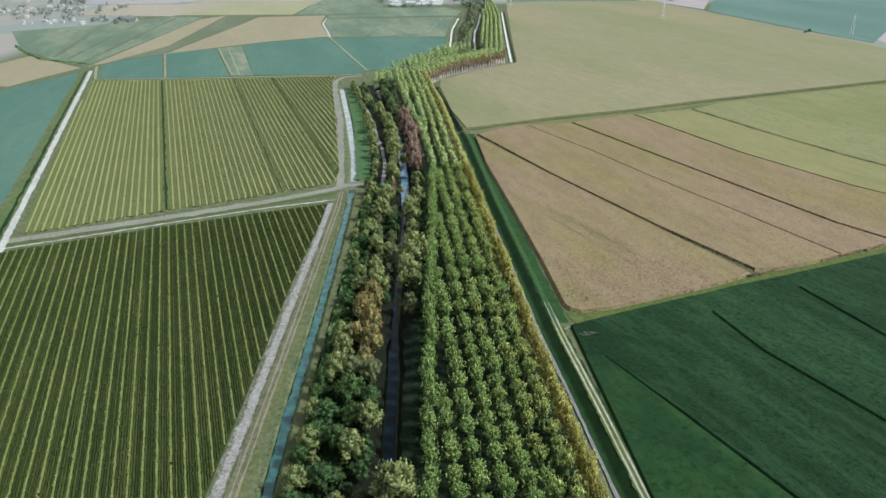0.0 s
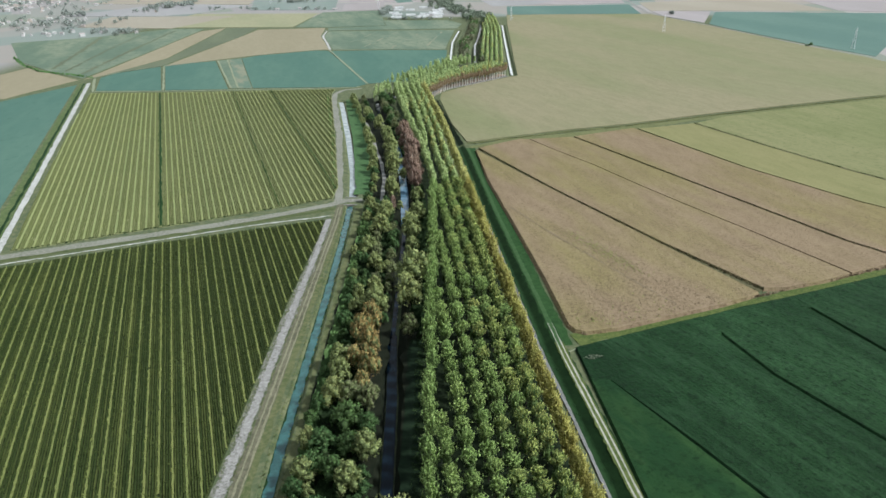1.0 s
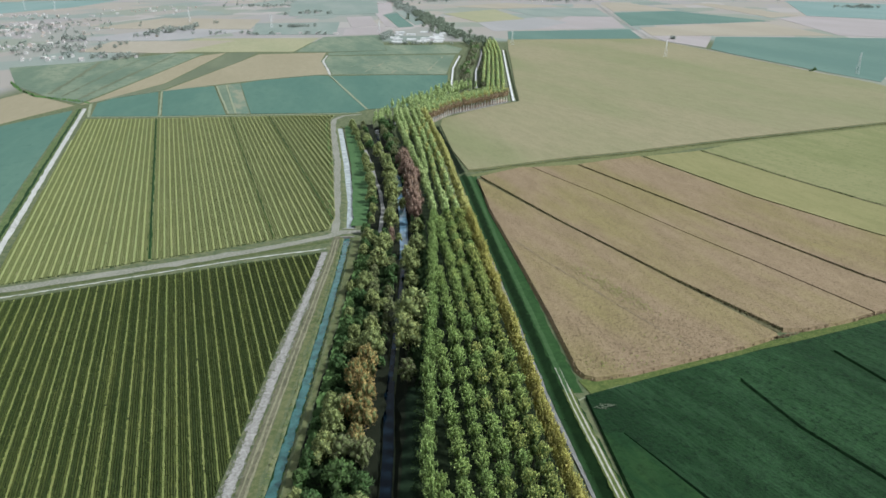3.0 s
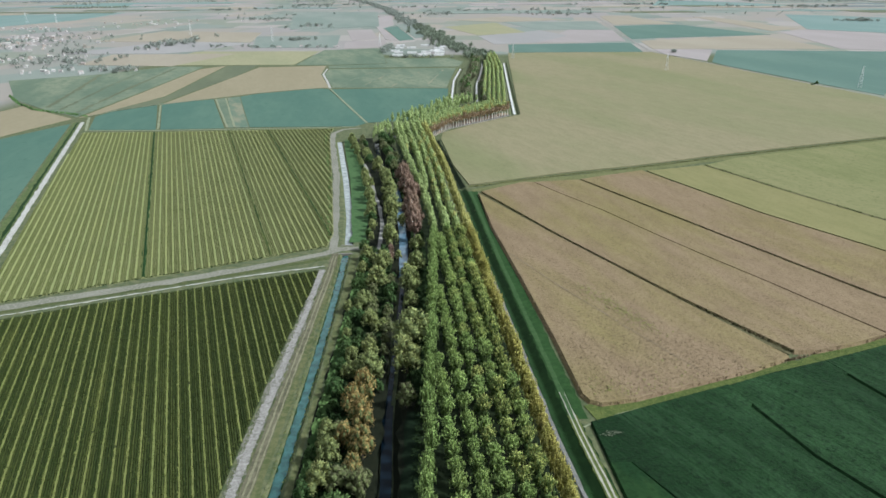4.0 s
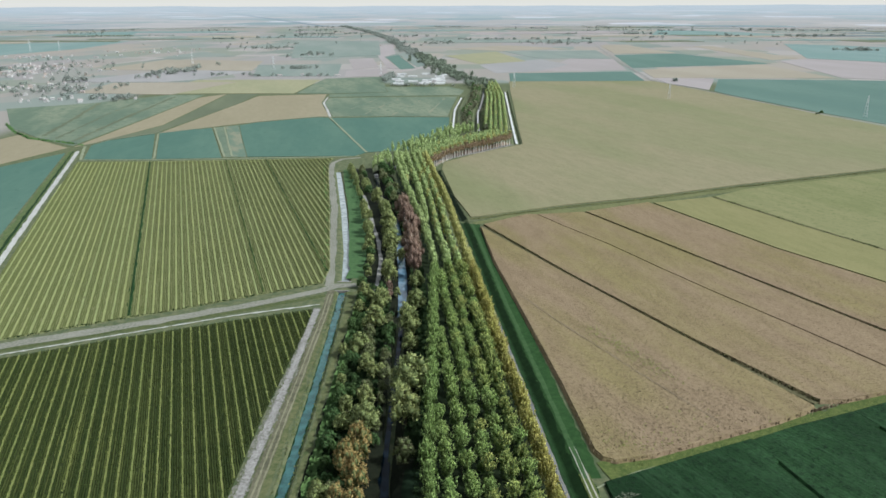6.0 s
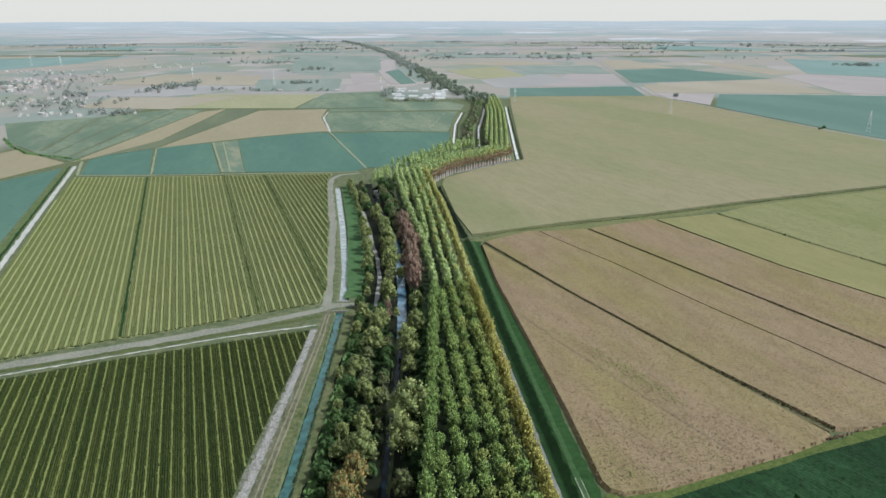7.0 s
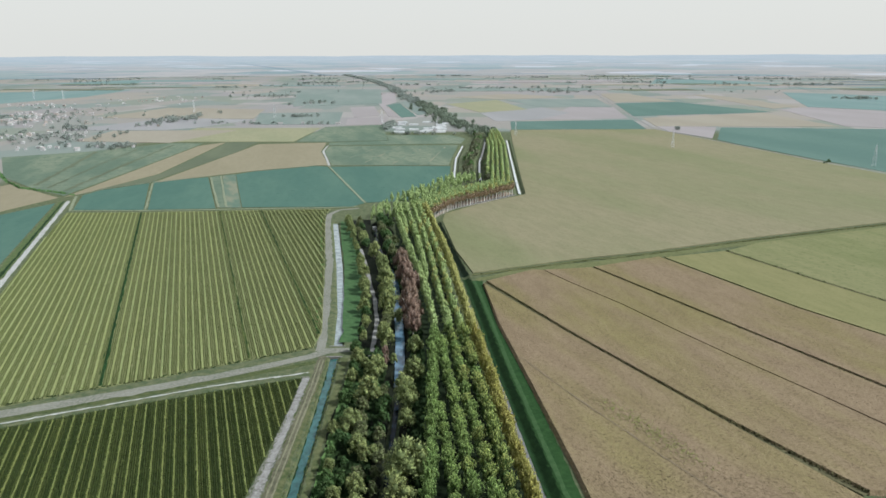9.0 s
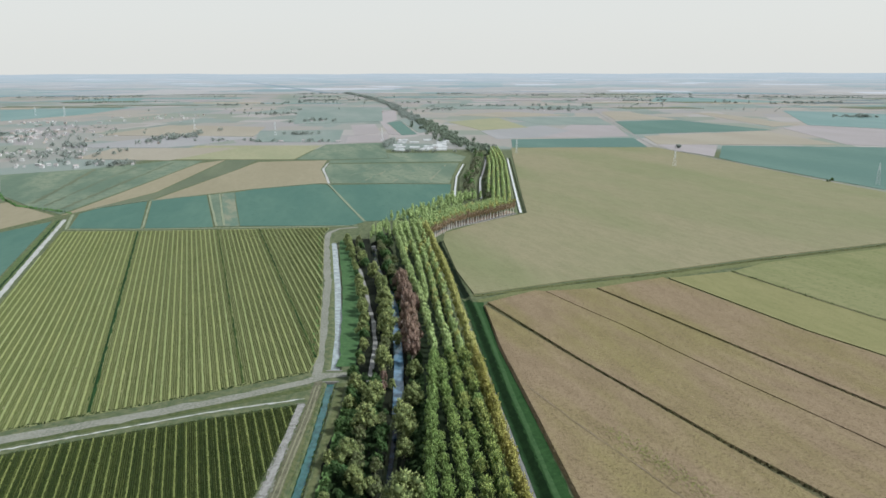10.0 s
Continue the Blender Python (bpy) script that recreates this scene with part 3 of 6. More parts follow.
ribbon("track_grass", "worn grassy farm track between ditch and crop", "track", [(along(DITCH, y) + 4.25, y) for y in range(60, 200, 6)], 2.9, 0.15, MARGIN, 1.5, 0.12)
ribbon("path_margin", "thin pale worn line between margin and dark crop", "path", [(39.5, 191.9), (42.5, 194.2), (50, 197.9), (57, 201.0)], [0.6, 0.55, 0.45, 0.2], 0.36, PATH_PALE, 2, 0.12)
for off in (3.3, 4.7):
    ribbon("wheel_rut", "pale worn wheel rut of the grassy farm track", "track", [(along(DITCH, y) + off + 0.25, y) for y in range(60, 212, 6)], [0.5] * 21 + [0.46, 0.4, 0.32, 0.24, 0.16], 0.19, RUT, 3, 0.05)
ribbon("grass_track", "lighter worn grass track along the green bank", "track", [(along(DITCH, y) + 4.2, y) for y in range(196, 430, 6)], 1.6, 0.17, TRACK_GREEN, 3, 0.1)
ribbon("grass_shade", "river bank grass with tree shade put into its colour", "grass", [(-8.2, 62), (-8.6, 140), (-9.2, 200)], [5, 5, 4], 0.14, SHADE_GRASS, 4, 0.3)
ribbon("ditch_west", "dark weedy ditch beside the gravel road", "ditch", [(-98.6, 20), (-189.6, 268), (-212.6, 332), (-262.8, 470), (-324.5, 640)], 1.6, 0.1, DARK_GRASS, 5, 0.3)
ribbon("river_bank_west", "river bank with fallen leaves, shade put into its colour", "bank", [(along(RIVER, y) - 4.6, y) for y in range(62, 600, 8)], 5.4, 0.12, LITTER, 4, 0.1, follow=True)
ribbon("river_bank_east", "river bank with fallen leaves, shade put into its colour", "bank", [(along(RIVER, y) + 4.6, y) for y in range(62, 600, 8)], 5.4, 0.12, LITTER, 4, 0.1, follow=True)
ribbon("bend_floor", "reddish leaf litter under the poplars of the bend", "ground", [(-14, 577), (2, 613), (26, 642), (58, 676)], 9, 0.05, RED_LITTER, 6, 0.3)

ribbon("strip_bend", "pinkish bare earth along the poplars of the bend", "track", [(-11.8, 584), (-3.5, 601.5), (29.5, 633.5), (61.5, 667.5)], [3.5, 5, 5, 4], 0.075, BEND_EARTH, 5, 0.25)

# ---- fields ----
MAIZE = [
    ("ripe tan maize, dense and dry, in the first strip", [(20.5, 416), (24.5, 360), (32.3, 297), (38.6, 244), (42.0, 207.5), (43.6, 204.2), (46.6, 202.8), (57.5, 205.2), (77.2, 212.9), (99, 221.3), (110, 226.6), (114.5, 230), (91.3, 274.5), (56.4, 342.6)]),
    ("ripe tan maize standing between two lanes", [(22.5, 420.5), (57.8, 344), (93.1, 275.7), (118.2, 233), (126.4, 233.3), (143, 238.8), (156.2, 244.6), (133.3, 289.8), (116, 321.7), (102.2, 349), (85.8, 383.8), (66.9, 417), (55.3, 439.6), (50, 441)]),
    ("ripe tan maize in the middle strip", [(56, 440), (67.6, 417.4), (86.6, 384.2), (103, 349.3), (116.8, 322), (134.1, 290.2), (157.2, 245.2), (168.4, 249.9), (184.5, 256.2), (170.2, 275.5), (136.8, 340.8), (84, 444.8)]),
    ("ripe tan maize in the outer strip", [(85.9, 446.1), (138.6, 341.9), (172.2, 276.5), (186.7, 257.2), (240, 277.5), (202, 323), (168.2, 379.5), (129.2, 466.5)]),
]
for label, poly in MAIZE:
    field(label, poly, 1.3, CORN, flare=1.1)
field("olive green crop strip beside the maize", [(133, 468), (171.6, 381), (204.2, 326.5), (242, 279), (280, 293.5), (228, 369), (202.5, 419.5), (174.8, 481.5)], 0.5, STRIP_CROP)
field("olive green crop on the outer plot", [(177, 482.5), (204.5, 420.2), (230, 370), (282, 286), (480, 380), (420, 570), (344, 555), (206, 502)], 0.5, OUTER_CROP)
field("wide pale olive field reaching the far canal", [(15.8, 437), (77, 464), (128.5, 481.5), (205, 514.5), (343, 566.5), (470, 610), (455, 765), (428, 866), (395, 1026), (350, 1230), (109, 1226), (98, 1082), (76, 748), (71.5, 668), (30, 628), (-0.5, 590), (-2.0, 566), (6.8, 484)], 0.5, OLIVE_CROP)
ribbon("verge_hedge", "rough grassy field edge between maize and the pale field", "verge", [(15, 433), (77.4, 459.5), (128.8, 477), (205, 509.5), (343, 561.5), (470, 606)], 2.2, 0.3, VERGE, 3, 0.4)
ribbon("verge_green", "green grassy headland above the maize", "verge", [(17, 425), (50, 445), (85, 453.5), (129, 472), (206, 505), (343, 557), (470, 600)], [4, 8, 11, 8, 6, 6, 6], 0.12, VERGE, 4, 0.5)
ribbon("verge_maize", "weedy grass margin below the maize", "verge", [(43, 198), (60.5, 204), (105, 221.6), (176, 249.3), (260, 281)], [9.5, 6.4, 5.2, 4.6, 4.6], 0.2, MARGIN, 2, 0.4)
GREENS = [
    ("dense dark green crop beside the maize", [(42.0, 194), (60.6, 201.8), (88.2, 213), (91.3, 202.6), (89.8, 201.8), (97.3, 178), (115.6, 144.4), (150, 86), (98, 82), (80.4, 119.4), (64, 150.2), (49.0, 176.2), (43.4, 176.2)]),
    ("dense dark green crop in a long strip", [(88.4, 212.6), (105, 219.8), (125.8, 227.2), (128.8, 219.2), (126.8, 218.6), (139.2, 186), (190, 90), (151.4, 86.5), (116.9, 145), (98.7, 178.6)]),
    ("dense dark green crop on the outer strip", [(126, 227.3), (178, 247.5), (300, 290), (330, 90), (192, 90.5), (141, 186.5)]),
]
for label, poly in GREENS:
    field(label, poly, 0.8, DARK_CROP, flare=0.7)
field("green crop wedge beside the wheel ruts", [(43.2, 178.5), (47.4, 178.5), (63.1, 149.7), (79.4, 119), (97, 82), (52, 82), (47.8, 120), (45.6, 150)], 0.76, WEDGE_CROP, flare=0.8)
# plots on the other side, with tilled soil under the crop rows
A_POLY = [(-56, 70), (-55.6, 124), (-56, 227), (-54.4, 280), (-54.6, 306), (-86, 294.3), (-123, 279.6), (-178, 255.2), (-186, 250), (-116, 70)]
B_POLY = [(-55.5, 334), (-113, 304), (-130, 296.5), (-173, 275), (-182, 272), (-205, 334), (-255, 470), (-299, 597), (-240, 598), (-144, 605.5), (-92, 609), (-93, 589), (-71, 454), (-55, 352)]
field("dark tilled soil under low crop rows", A_POLY, 0.02, SOIL, "soil")
field("tilled soil with pale weeds under yellow-green crop rows", B_POLY, 0.02, SOIL_PALE, "soil")
field("blue-green crop beyond the gravel road", [(-195, 262), (-219, 332), (-269, 470), (-328, 634), (-356, 566), (-430, 420), (-430, 200)], 0.05, TEAL)
field("blue-green crop plot with a pale corner", [(-299, 607), (-322, 668), (-318, 692), (-288, 729), (-242.5, 607)], 0.05, TEAL)
field("blue-green crop plot between two grass paths", [(-239, 607.5), (-283, 728), (-288, 738), (-242, 763), (-186, 612)], 0.05, TEAL)
field("fallow grass strip with worn tracks", [(-184, 615), (-239, 764), (-231, 772), (-178.5, 615)], 0.05, GREEN_FAR)
field("thin patchy crop beside the fallow strip", [(-178, 615), (-230, 772), (-219, 780), (-192, 695), (-166, 615)], 0.05, FALLOW)
field("wide blue-green crop field", [(-165.5, 616), (-191.5, 696), (-218, 779), (-205, 799), (-146, 835), (-131.6, 831), (-66.8, 634), (-76, 618)], 0.05, TEAL)
field("blue-green crop field ending at the side canal", [(-130, 829), (-66, 634), (-45, 640), (-20, 650), (3, 700), (4, 760), (6, 833), (-60, 836)], 0.05, TEAL)
field("green field with pale worn stripes", [(-128, 842), (-156, 960), (-158, 1014), (18, 1024), (8, 900), (4, 840)], 0.05, GREEN_FAR)
field("wide straw-coloured field", [(-285, 731), (-267, 960), (-262, 1038), (-169, 1055), (-161, 960), (-132, 842), (-146, 838), (-205, 802)], 0.05, TAN_NEAR)
field("dark fallow strip between straw fields", [(-324, 688), (-289, 731), (-268, 961), (-270, 1064), (-312, 1058), (-299, 784)], 0.05, HEDGE_STRIP)
field("narrow straw-coloured field", [(-334, 660), (-323, 690), (-301, 784), (-315, 1060), (-340, 1020), (-336, 822)], 0.05, TAN_NEAR)
field("green meadow near the village", [(-454, 767), (-545, 911), (-467, 962), (-392, 1052), (-344, 1048), (-339, 842), (-338, 666), (-381, 697)], 0.05, GREEN_FAR)
field("straw field beside a hedge", [(-440, 600), (-420, 730), (-396, 704), (-338, 657), (-352, 608), (-360, 575)], 0.05, TAN_NEAR)
field("yellow-green field", [(-436, 1068), (-428, 1270), (-213, 1268), (-219, 1066), (-270, 1068)], 0.05, YELLOW_FAR)
field("green field before the sheds", [(-215, 1066), (-209, 1286), (-111, 1320), (-84, 1080), (-166, 1062)], 0.05, GREEN_FAR)
field("green field behind the side canal", [(-82, 1078), (-92, 1150), (8, 1150), (30, 1100), (22, 1040), (-160, 1022), (-165, 1052)], 0.05, GREEN_FAR)
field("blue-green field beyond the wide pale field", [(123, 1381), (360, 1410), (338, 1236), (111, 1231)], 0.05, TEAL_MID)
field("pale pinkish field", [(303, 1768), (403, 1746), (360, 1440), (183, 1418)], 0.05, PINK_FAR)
field("green field beside a road", [(163, 2070), (435, 2090), (400, 1752), (303, 1772), (232, 1755)], 0.05, GREEN_HAZED)
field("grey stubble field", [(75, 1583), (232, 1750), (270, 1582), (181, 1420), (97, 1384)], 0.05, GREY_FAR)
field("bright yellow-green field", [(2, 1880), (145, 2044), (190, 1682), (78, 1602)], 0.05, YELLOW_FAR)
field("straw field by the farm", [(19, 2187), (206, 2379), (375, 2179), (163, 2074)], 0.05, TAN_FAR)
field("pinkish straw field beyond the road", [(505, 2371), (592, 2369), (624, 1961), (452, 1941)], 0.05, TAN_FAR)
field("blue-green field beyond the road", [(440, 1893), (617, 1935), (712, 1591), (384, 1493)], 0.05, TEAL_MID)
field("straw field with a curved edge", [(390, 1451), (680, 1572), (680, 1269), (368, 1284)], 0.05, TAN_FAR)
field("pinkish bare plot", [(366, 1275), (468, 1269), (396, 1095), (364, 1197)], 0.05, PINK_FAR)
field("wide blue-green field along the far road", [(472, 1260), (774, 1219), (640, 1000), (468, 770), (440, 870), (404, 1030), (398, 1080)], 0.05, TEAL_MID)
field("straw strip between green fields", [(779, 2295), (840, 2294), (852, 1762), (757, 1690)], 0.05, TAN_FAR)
field("distant blue-green field", [(1126, 2427), (1419, 2125), (1039, 1570), (864, 1743)], 0.05, TEAL_HAZED)
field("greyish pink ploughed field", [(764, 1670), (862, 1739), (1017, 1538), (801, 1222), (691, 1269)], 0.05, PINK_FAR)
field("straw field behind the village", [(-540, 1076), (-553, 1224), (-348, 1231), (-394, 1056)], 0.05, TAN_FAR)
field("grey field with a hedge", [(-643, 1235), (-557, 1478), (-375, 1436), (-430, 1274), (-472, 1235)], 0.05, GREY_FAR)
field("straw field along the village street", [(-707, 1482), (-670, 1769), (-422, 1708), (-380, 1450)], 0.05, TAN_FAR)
field("distant blue-green field behind the village", [(-1567, 2540), (-1179, 2746), (-1119, 2245), (-1182, 1928)], 0.05, TEAL_HAZED)
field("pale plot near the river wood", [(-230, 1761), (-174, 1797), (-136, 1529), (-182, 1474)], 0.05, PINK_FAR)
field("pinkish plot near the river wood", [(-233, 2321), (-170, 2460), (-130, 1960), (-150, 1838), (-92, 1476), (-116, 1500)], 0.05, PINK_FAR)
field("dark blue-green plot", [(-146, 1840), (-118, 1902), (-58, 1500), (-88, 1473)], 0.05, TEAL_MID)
field("green plot beside the river wood", [(-123, 1951), (-88, 2101), (-31, 1585), (-56, 1528)], 0.05, GREEN_HAZED)
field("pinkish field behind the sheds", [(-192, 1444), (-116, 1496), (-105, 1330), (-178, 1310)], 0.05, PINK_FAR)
field("distant green field", [(-552, 2727), (-240, 2717), (-165, 1905), (-376, 1803)], 0.05, GREEN_HAZED)
field("green field with scattered trees", [(-404, 1591), (-226, 1620), (-194, 1331), (-347, 1331)], 0.05, GREEN_HAZED)
field("wide dark green field on the far plain", [(900, 3180), (1160, 3960), (1420, 3520), (1500, 3150)], 0.05, TEAL_HAZED)
field("dark green field beyond the village", [(-1900, 3300), (-1700, 3860), (-1050, 3900), (-1250, 3330)], 0.05, TEAL_HAZED)
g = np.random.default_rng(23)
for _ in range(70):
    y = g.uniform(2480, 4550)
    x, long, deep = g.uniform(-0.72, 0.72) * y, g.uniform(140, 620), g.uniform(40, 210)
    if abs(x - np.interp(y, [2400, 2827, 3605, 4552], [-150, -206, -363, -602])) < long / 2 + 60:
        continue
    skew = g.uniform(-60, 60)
    field("far plot of crop or stubble on the plain", [(x - long / 2, y), (x + long / 2, y + skew), (x + long / 2 - 0.3 * deep, y + skew + deep), (x - long / 2 - 0.3 * deep, y + deep)], 0.05, (TEAL_HAZED, GREY_FAR, PINK_FAR, HEDGE_STRIP, TAN_FAR, GREEN_HAZED, FAR_SCRUB)[int(g.integers(0, 7))])
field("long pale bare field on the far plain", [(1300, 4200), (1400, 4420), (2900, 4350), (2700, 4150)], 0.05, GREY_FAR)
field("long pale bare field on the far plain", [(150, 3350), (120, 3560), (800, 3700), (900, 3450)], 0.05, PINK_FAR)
ribbon("road_far", "straight pale road between distant fields", "road", [(462, 690), (452, 776), (431, 867), (398, 1026), (352, 1242), (395, 1642), (505, 2480)], [3.5, 3.5, 3.5, 3.5, 4.5, 5.5, 6.5], 0.44, GRAVEL, 40, 0.3)
ribbon("path_headland", "pale worn grass path along the head of the fields", "path", [(-326, 664), (-300, 604), (-240, 604.5), (-144, 611), (-92, 615), (-72, 620)], 2.2, 0.12, PATH_PALE, 8, 0.25)
ribbon("path_headland", "pale worn grass path along the edge of the straw field", "path", [(-328, 668), (-316, 698), (-287, 733), (-206, 803), (-147, 839), (-60, 840), (4, 838)], 1.8, 0.36, PATH_PALE, 8, 0.25)
ribbon("path_headland", "pale worn grass path between two green plots", "path", [(-285, 730), (-241, 608)], 1.6, 0.36, PATH_PALE, 8, 0.2)
for pts, w, material in ((((-349, 690), (-366, 860), (-378, 1030)), 4, HEDGE_STRIP), (((-392, 716), (-424, 850), (-452, 960)), 5, HEDGE_STRIP), (((-372, 700), (-396, 860), (-412, 1010)), 2, HEDGE_STRIP)):
    ribbon("meadow_strip", "faint worn strip through the green meadow", "strip", list(pts), w, 0.42, material, 8, 0.8)
ribbon("path_bend", "short curved pale path between fields", "path", [(-130, 838), (-142, 890), (-158, 960), (-161, 1018)], 2.4, 0.44, WHITE_GRAVEL, 20, 0.3)
ribbon("path_fields", "faint earth path crossing green fields", "path", [(-131, 836), (-67, 632)], 2.0, 0.44, PATH_PALE, 20, 0.15)

for a, b in (((-240, 764), (-184.5, 615)), ((-231, 770), (-178.5, 616))):
    ribbon("path_grass", "pale worn line along the fallow strip", "path", [a, b], 1.8, 0.44, PATH_PALE, 12, 0.15)
for a, b in (((-95, 850), (-60, 1010)), ((-60, 850), (-25, 1015)), ((-115, 900), (-90, 1000)), ((-20, 850), (0, 1000))):
    ribbon("stripe", "pale worn stripe across the green field", "path", [a, b], 2.2, 0.44, FALLOW, 12, 0.2)
for pts in (((30, 322), (45, 290), (66, 249.5), (82, 220)),):
    ribbon("wheel_gap", "faint brown wheel gap through the maize", "wheel gap", list(pts), 0.45, 1.42, MAIZE_GAP, 3, 0.12)
# ---- crop rows ----
ROW_U = Vector((-0.339, 0.941, 0)).normalized()
ROW_V = Vector((0.941, 0.339, 0)).normalized()
BED = 3.25


def spans(poly, v, u_dir=ROW_U, v_dir=ROW_V):
    """Stretches along u_dir, at the offset v, that lie inside poly."""
    cuts = []
    for (ax, ay), (bx, by) in zip(poly, poly[1:] + poly[:1]):
        va, vb = ax * v_dir.x + ay * v_dir.y, bx * v_dir.x + by * v_dir.y
        if (va > v) != (vb > v):
            k = (v - va) / (vb - va)
            x, y = ax + (bx - ax) * k, ay + (by - ay) * k
            cuts.append(x * u_dir.x + y * u_dir.y)
    cuts.sort()
    return list(zip(cuts[::2], cuts[1::2]))


def slanted(x, y, slope):
    """The row line through (x, y) with dx/dy = slope: its directions and its offset."""
    u_dir = Vector((slope, 1, 0)).normalized()
    v_dir = Vector((u_dir.y, -u_dir.x, 0))
    return u_dir, v_dir, x * v_dir.x + y * v_dir.y


def row_mesh(name, poly, v, half, tall, material, step, tufts, size, u_dir=ROW_U, v_dir=ROW_V):
    """One hedge-like row of low plants: an uneven ridge with leaf tufts on it."""
    verts, faces = [], []
    for u0, u1 in spans(poly, v, u_dir, v_dir):
        if u1 - u0 < 3:
            continue
        us = np.arange(u0 + rng.uniform(0.2, 1.3), u1 - rng.uniform(0.2, 1.0), step)
        base = len(verts)
        for k, u in enumerate(us):
            h = tall * (0.75 + 0.35 * rng.random())
            w = half * (0.75 + 0.5 * rng.random())
            c = u_dir * float(u) + v_dir * float(v + rng.normal(0, 0.05))
            for s, hh in ((-1, 0.02), (-0.6, 0.8), (0.6, 0.8), (1, 0.02)):
                q = c + v_dir * (s * w)
                verts.append((q.x, q.y, 0.05 + h * hh * (1 if abs(s) == 1 else 0.85 + 0.3 * rng.random())))
        for k in range(len(us) - 1):
            if rng.random() < 0.003:
                continue
            for j in range(3):
                a = base + k * 4 + j
                faces.append((a, a + 1, a + 5, a + 4))
        for k in range(int((u1 - u0) * tufts)):
            u, s = rng.uniform(u0 + 0.5, u1 - 0.5), rng.uniform(-1, 1)
            c = u_dir * u + v_dir * (v + s * half)
            r = size * rng.uniform(0.6, 1.3)
            ang, z = rng.uniform(0, 6.3), 0.05 + tall * (0.95 - 0.35 * abs(s))
            dx, dy = math.cos(ang) * r, math.sin(ang) * r
            n = len(verts)
            verts += [(c.x - dx, c.y - dy, z), (c.x + dx, c.y + dy, z + rng.uniform(-0.1, 0.1)), (c.x - dy * 0.5, c.y + dx * 0.5, z + r * 1.1)]
            faces.append((n, n + 1, n + 2))
    return mesh_of(name, verts, faces, material) if verts else None


def crop_rows(poly, lines, light, dark, group, step, tufts, bed, low, thick, dark_half, extra=()):
    """Bright strips on the given row lines, with finer dark rows between each and the next."""
    lows = []
    for u_dir, v_dir, v in extra:
        for k in (1, 2, 3):
            lows.append(row_mesh("low_row", poly, v + bed * k / 4 + 0.25, dark_half, 0.5, dark, step * 1.3, tufts * 0.8, 0.24, u_dir, v_dir))
    for u_dir, v_dir, v in lines:
        me = row_mesh("crop_strip", poly, v, thick * rng.uniform(0.85, 1.15), 0.32, light, step, tufts, 0.26, u_dir, v_dir)
        if me:
            tagged(new("crop_strip", me), "long straight bright green strip between low crop rows", "crop strip", group)
        for k in range(low):
            w = v + thick + (bed - 2 * thick) * (k + 0.5) / low
            lows.append(row_mesh("low_row", poly, w, dark_half, 0.5, dark, step * 1.3, tufts * 0.8, 0.24, u_dir, v_dir))
    verts, faces = [], []
    for me in lows:
        if me is None:
            continue
        n = len(verts)
        verts += [tuple(q.co) for q in me.vertices]
        faces += [tuple(i + n for i in f.vertices) for f in me.polygons]
        bpy.data.meshes.remove(me)
    tagged(new("low_crop", mesh_of("low_crop", verts, faces, dark)), "rows of darker low crop between the bright rows", "crop", kind="stuff")


def plain_lines(poly, v0, bed):
    vs = [x * ROW_V.x + y * ROW_V.y for x, y in poly]
    return [(ROW_U, ROW_V, v0 + j * bed) for j in range(math.ceil((min(vs) - v0) / bed), math.floor((max(vs) - v0) / bed) + 1)]


# grassy lanes of the far crop field: a foot and a head, between which the rows fan a little
LANES = [((-129.8, 302.0), (-239.0, 595.0)), ((-92.7, 360.2), (-174.3, 588.6)), ((-59.6, 360.2), (-141.3, 588.4))]
FAN_Y = 450.0
LANE_X = [a[0] + (b[0] - a[0]) * (FAN_Y - a[1]) / (b[1] - a[1]) for a, b in LANES]
LANE_S = [(b[0] - a[0]) / (b[1] - a[1]) for a, b in LANES]


def fan_lines(bed):
    """Row lines of the far crop field: blocks between lanes, each filled with whole beds."""
    step = bed / ROW_V.x
    lines = []
    bounds = [LANE_X[0] - 40 * step] + LANE_X + [LANE_X[2] + 26 * step]
    for i, (x0, x1) in enumerate(zip(bounds, bounds[1:])):
        n = round((x1 - x0) / step)
        for k in range(1 if i else 0, n if i < 3 else n + 1):
            x = x0 + (x1 - x0) * k / n
            lines.append(slanted(x, FAN_Y, float(np.interp(x, LANE_X, LANE_S))))
    return lines


crop_rows(A_POLY, plain_lines(A_POLY, -18.9, BED), ROW_LIGHT, ROW_DARK, "bright rows of the near crop field", 1.3, 2.0, BED, 4, 0.32, 0.17)
FAN = fan_lines(3.2)
WEST = [q for q in FAN if q[2] < slanted(LANE_X[0], FAN_Y, LANE_S[0])[2] - 0.5]
crop_rows(B_POLY, WEST, ROW_YELLOW, ROW_MID, "bright rows of the far crop field", 2.2, 0.3, 3.2, 3, 0.46, 0.2)
crop_rows(B_POLY, FAN[len(WEST):], ROW_YELLOW, ROW_OLIVE, "bright rows of the far crop field", 2.2, 0.3, 3.2, 3, 0.46, 0.17, [slanted(x, FAN_Y, slope) for x, slope in zip(LANE_X, LANE_S)])
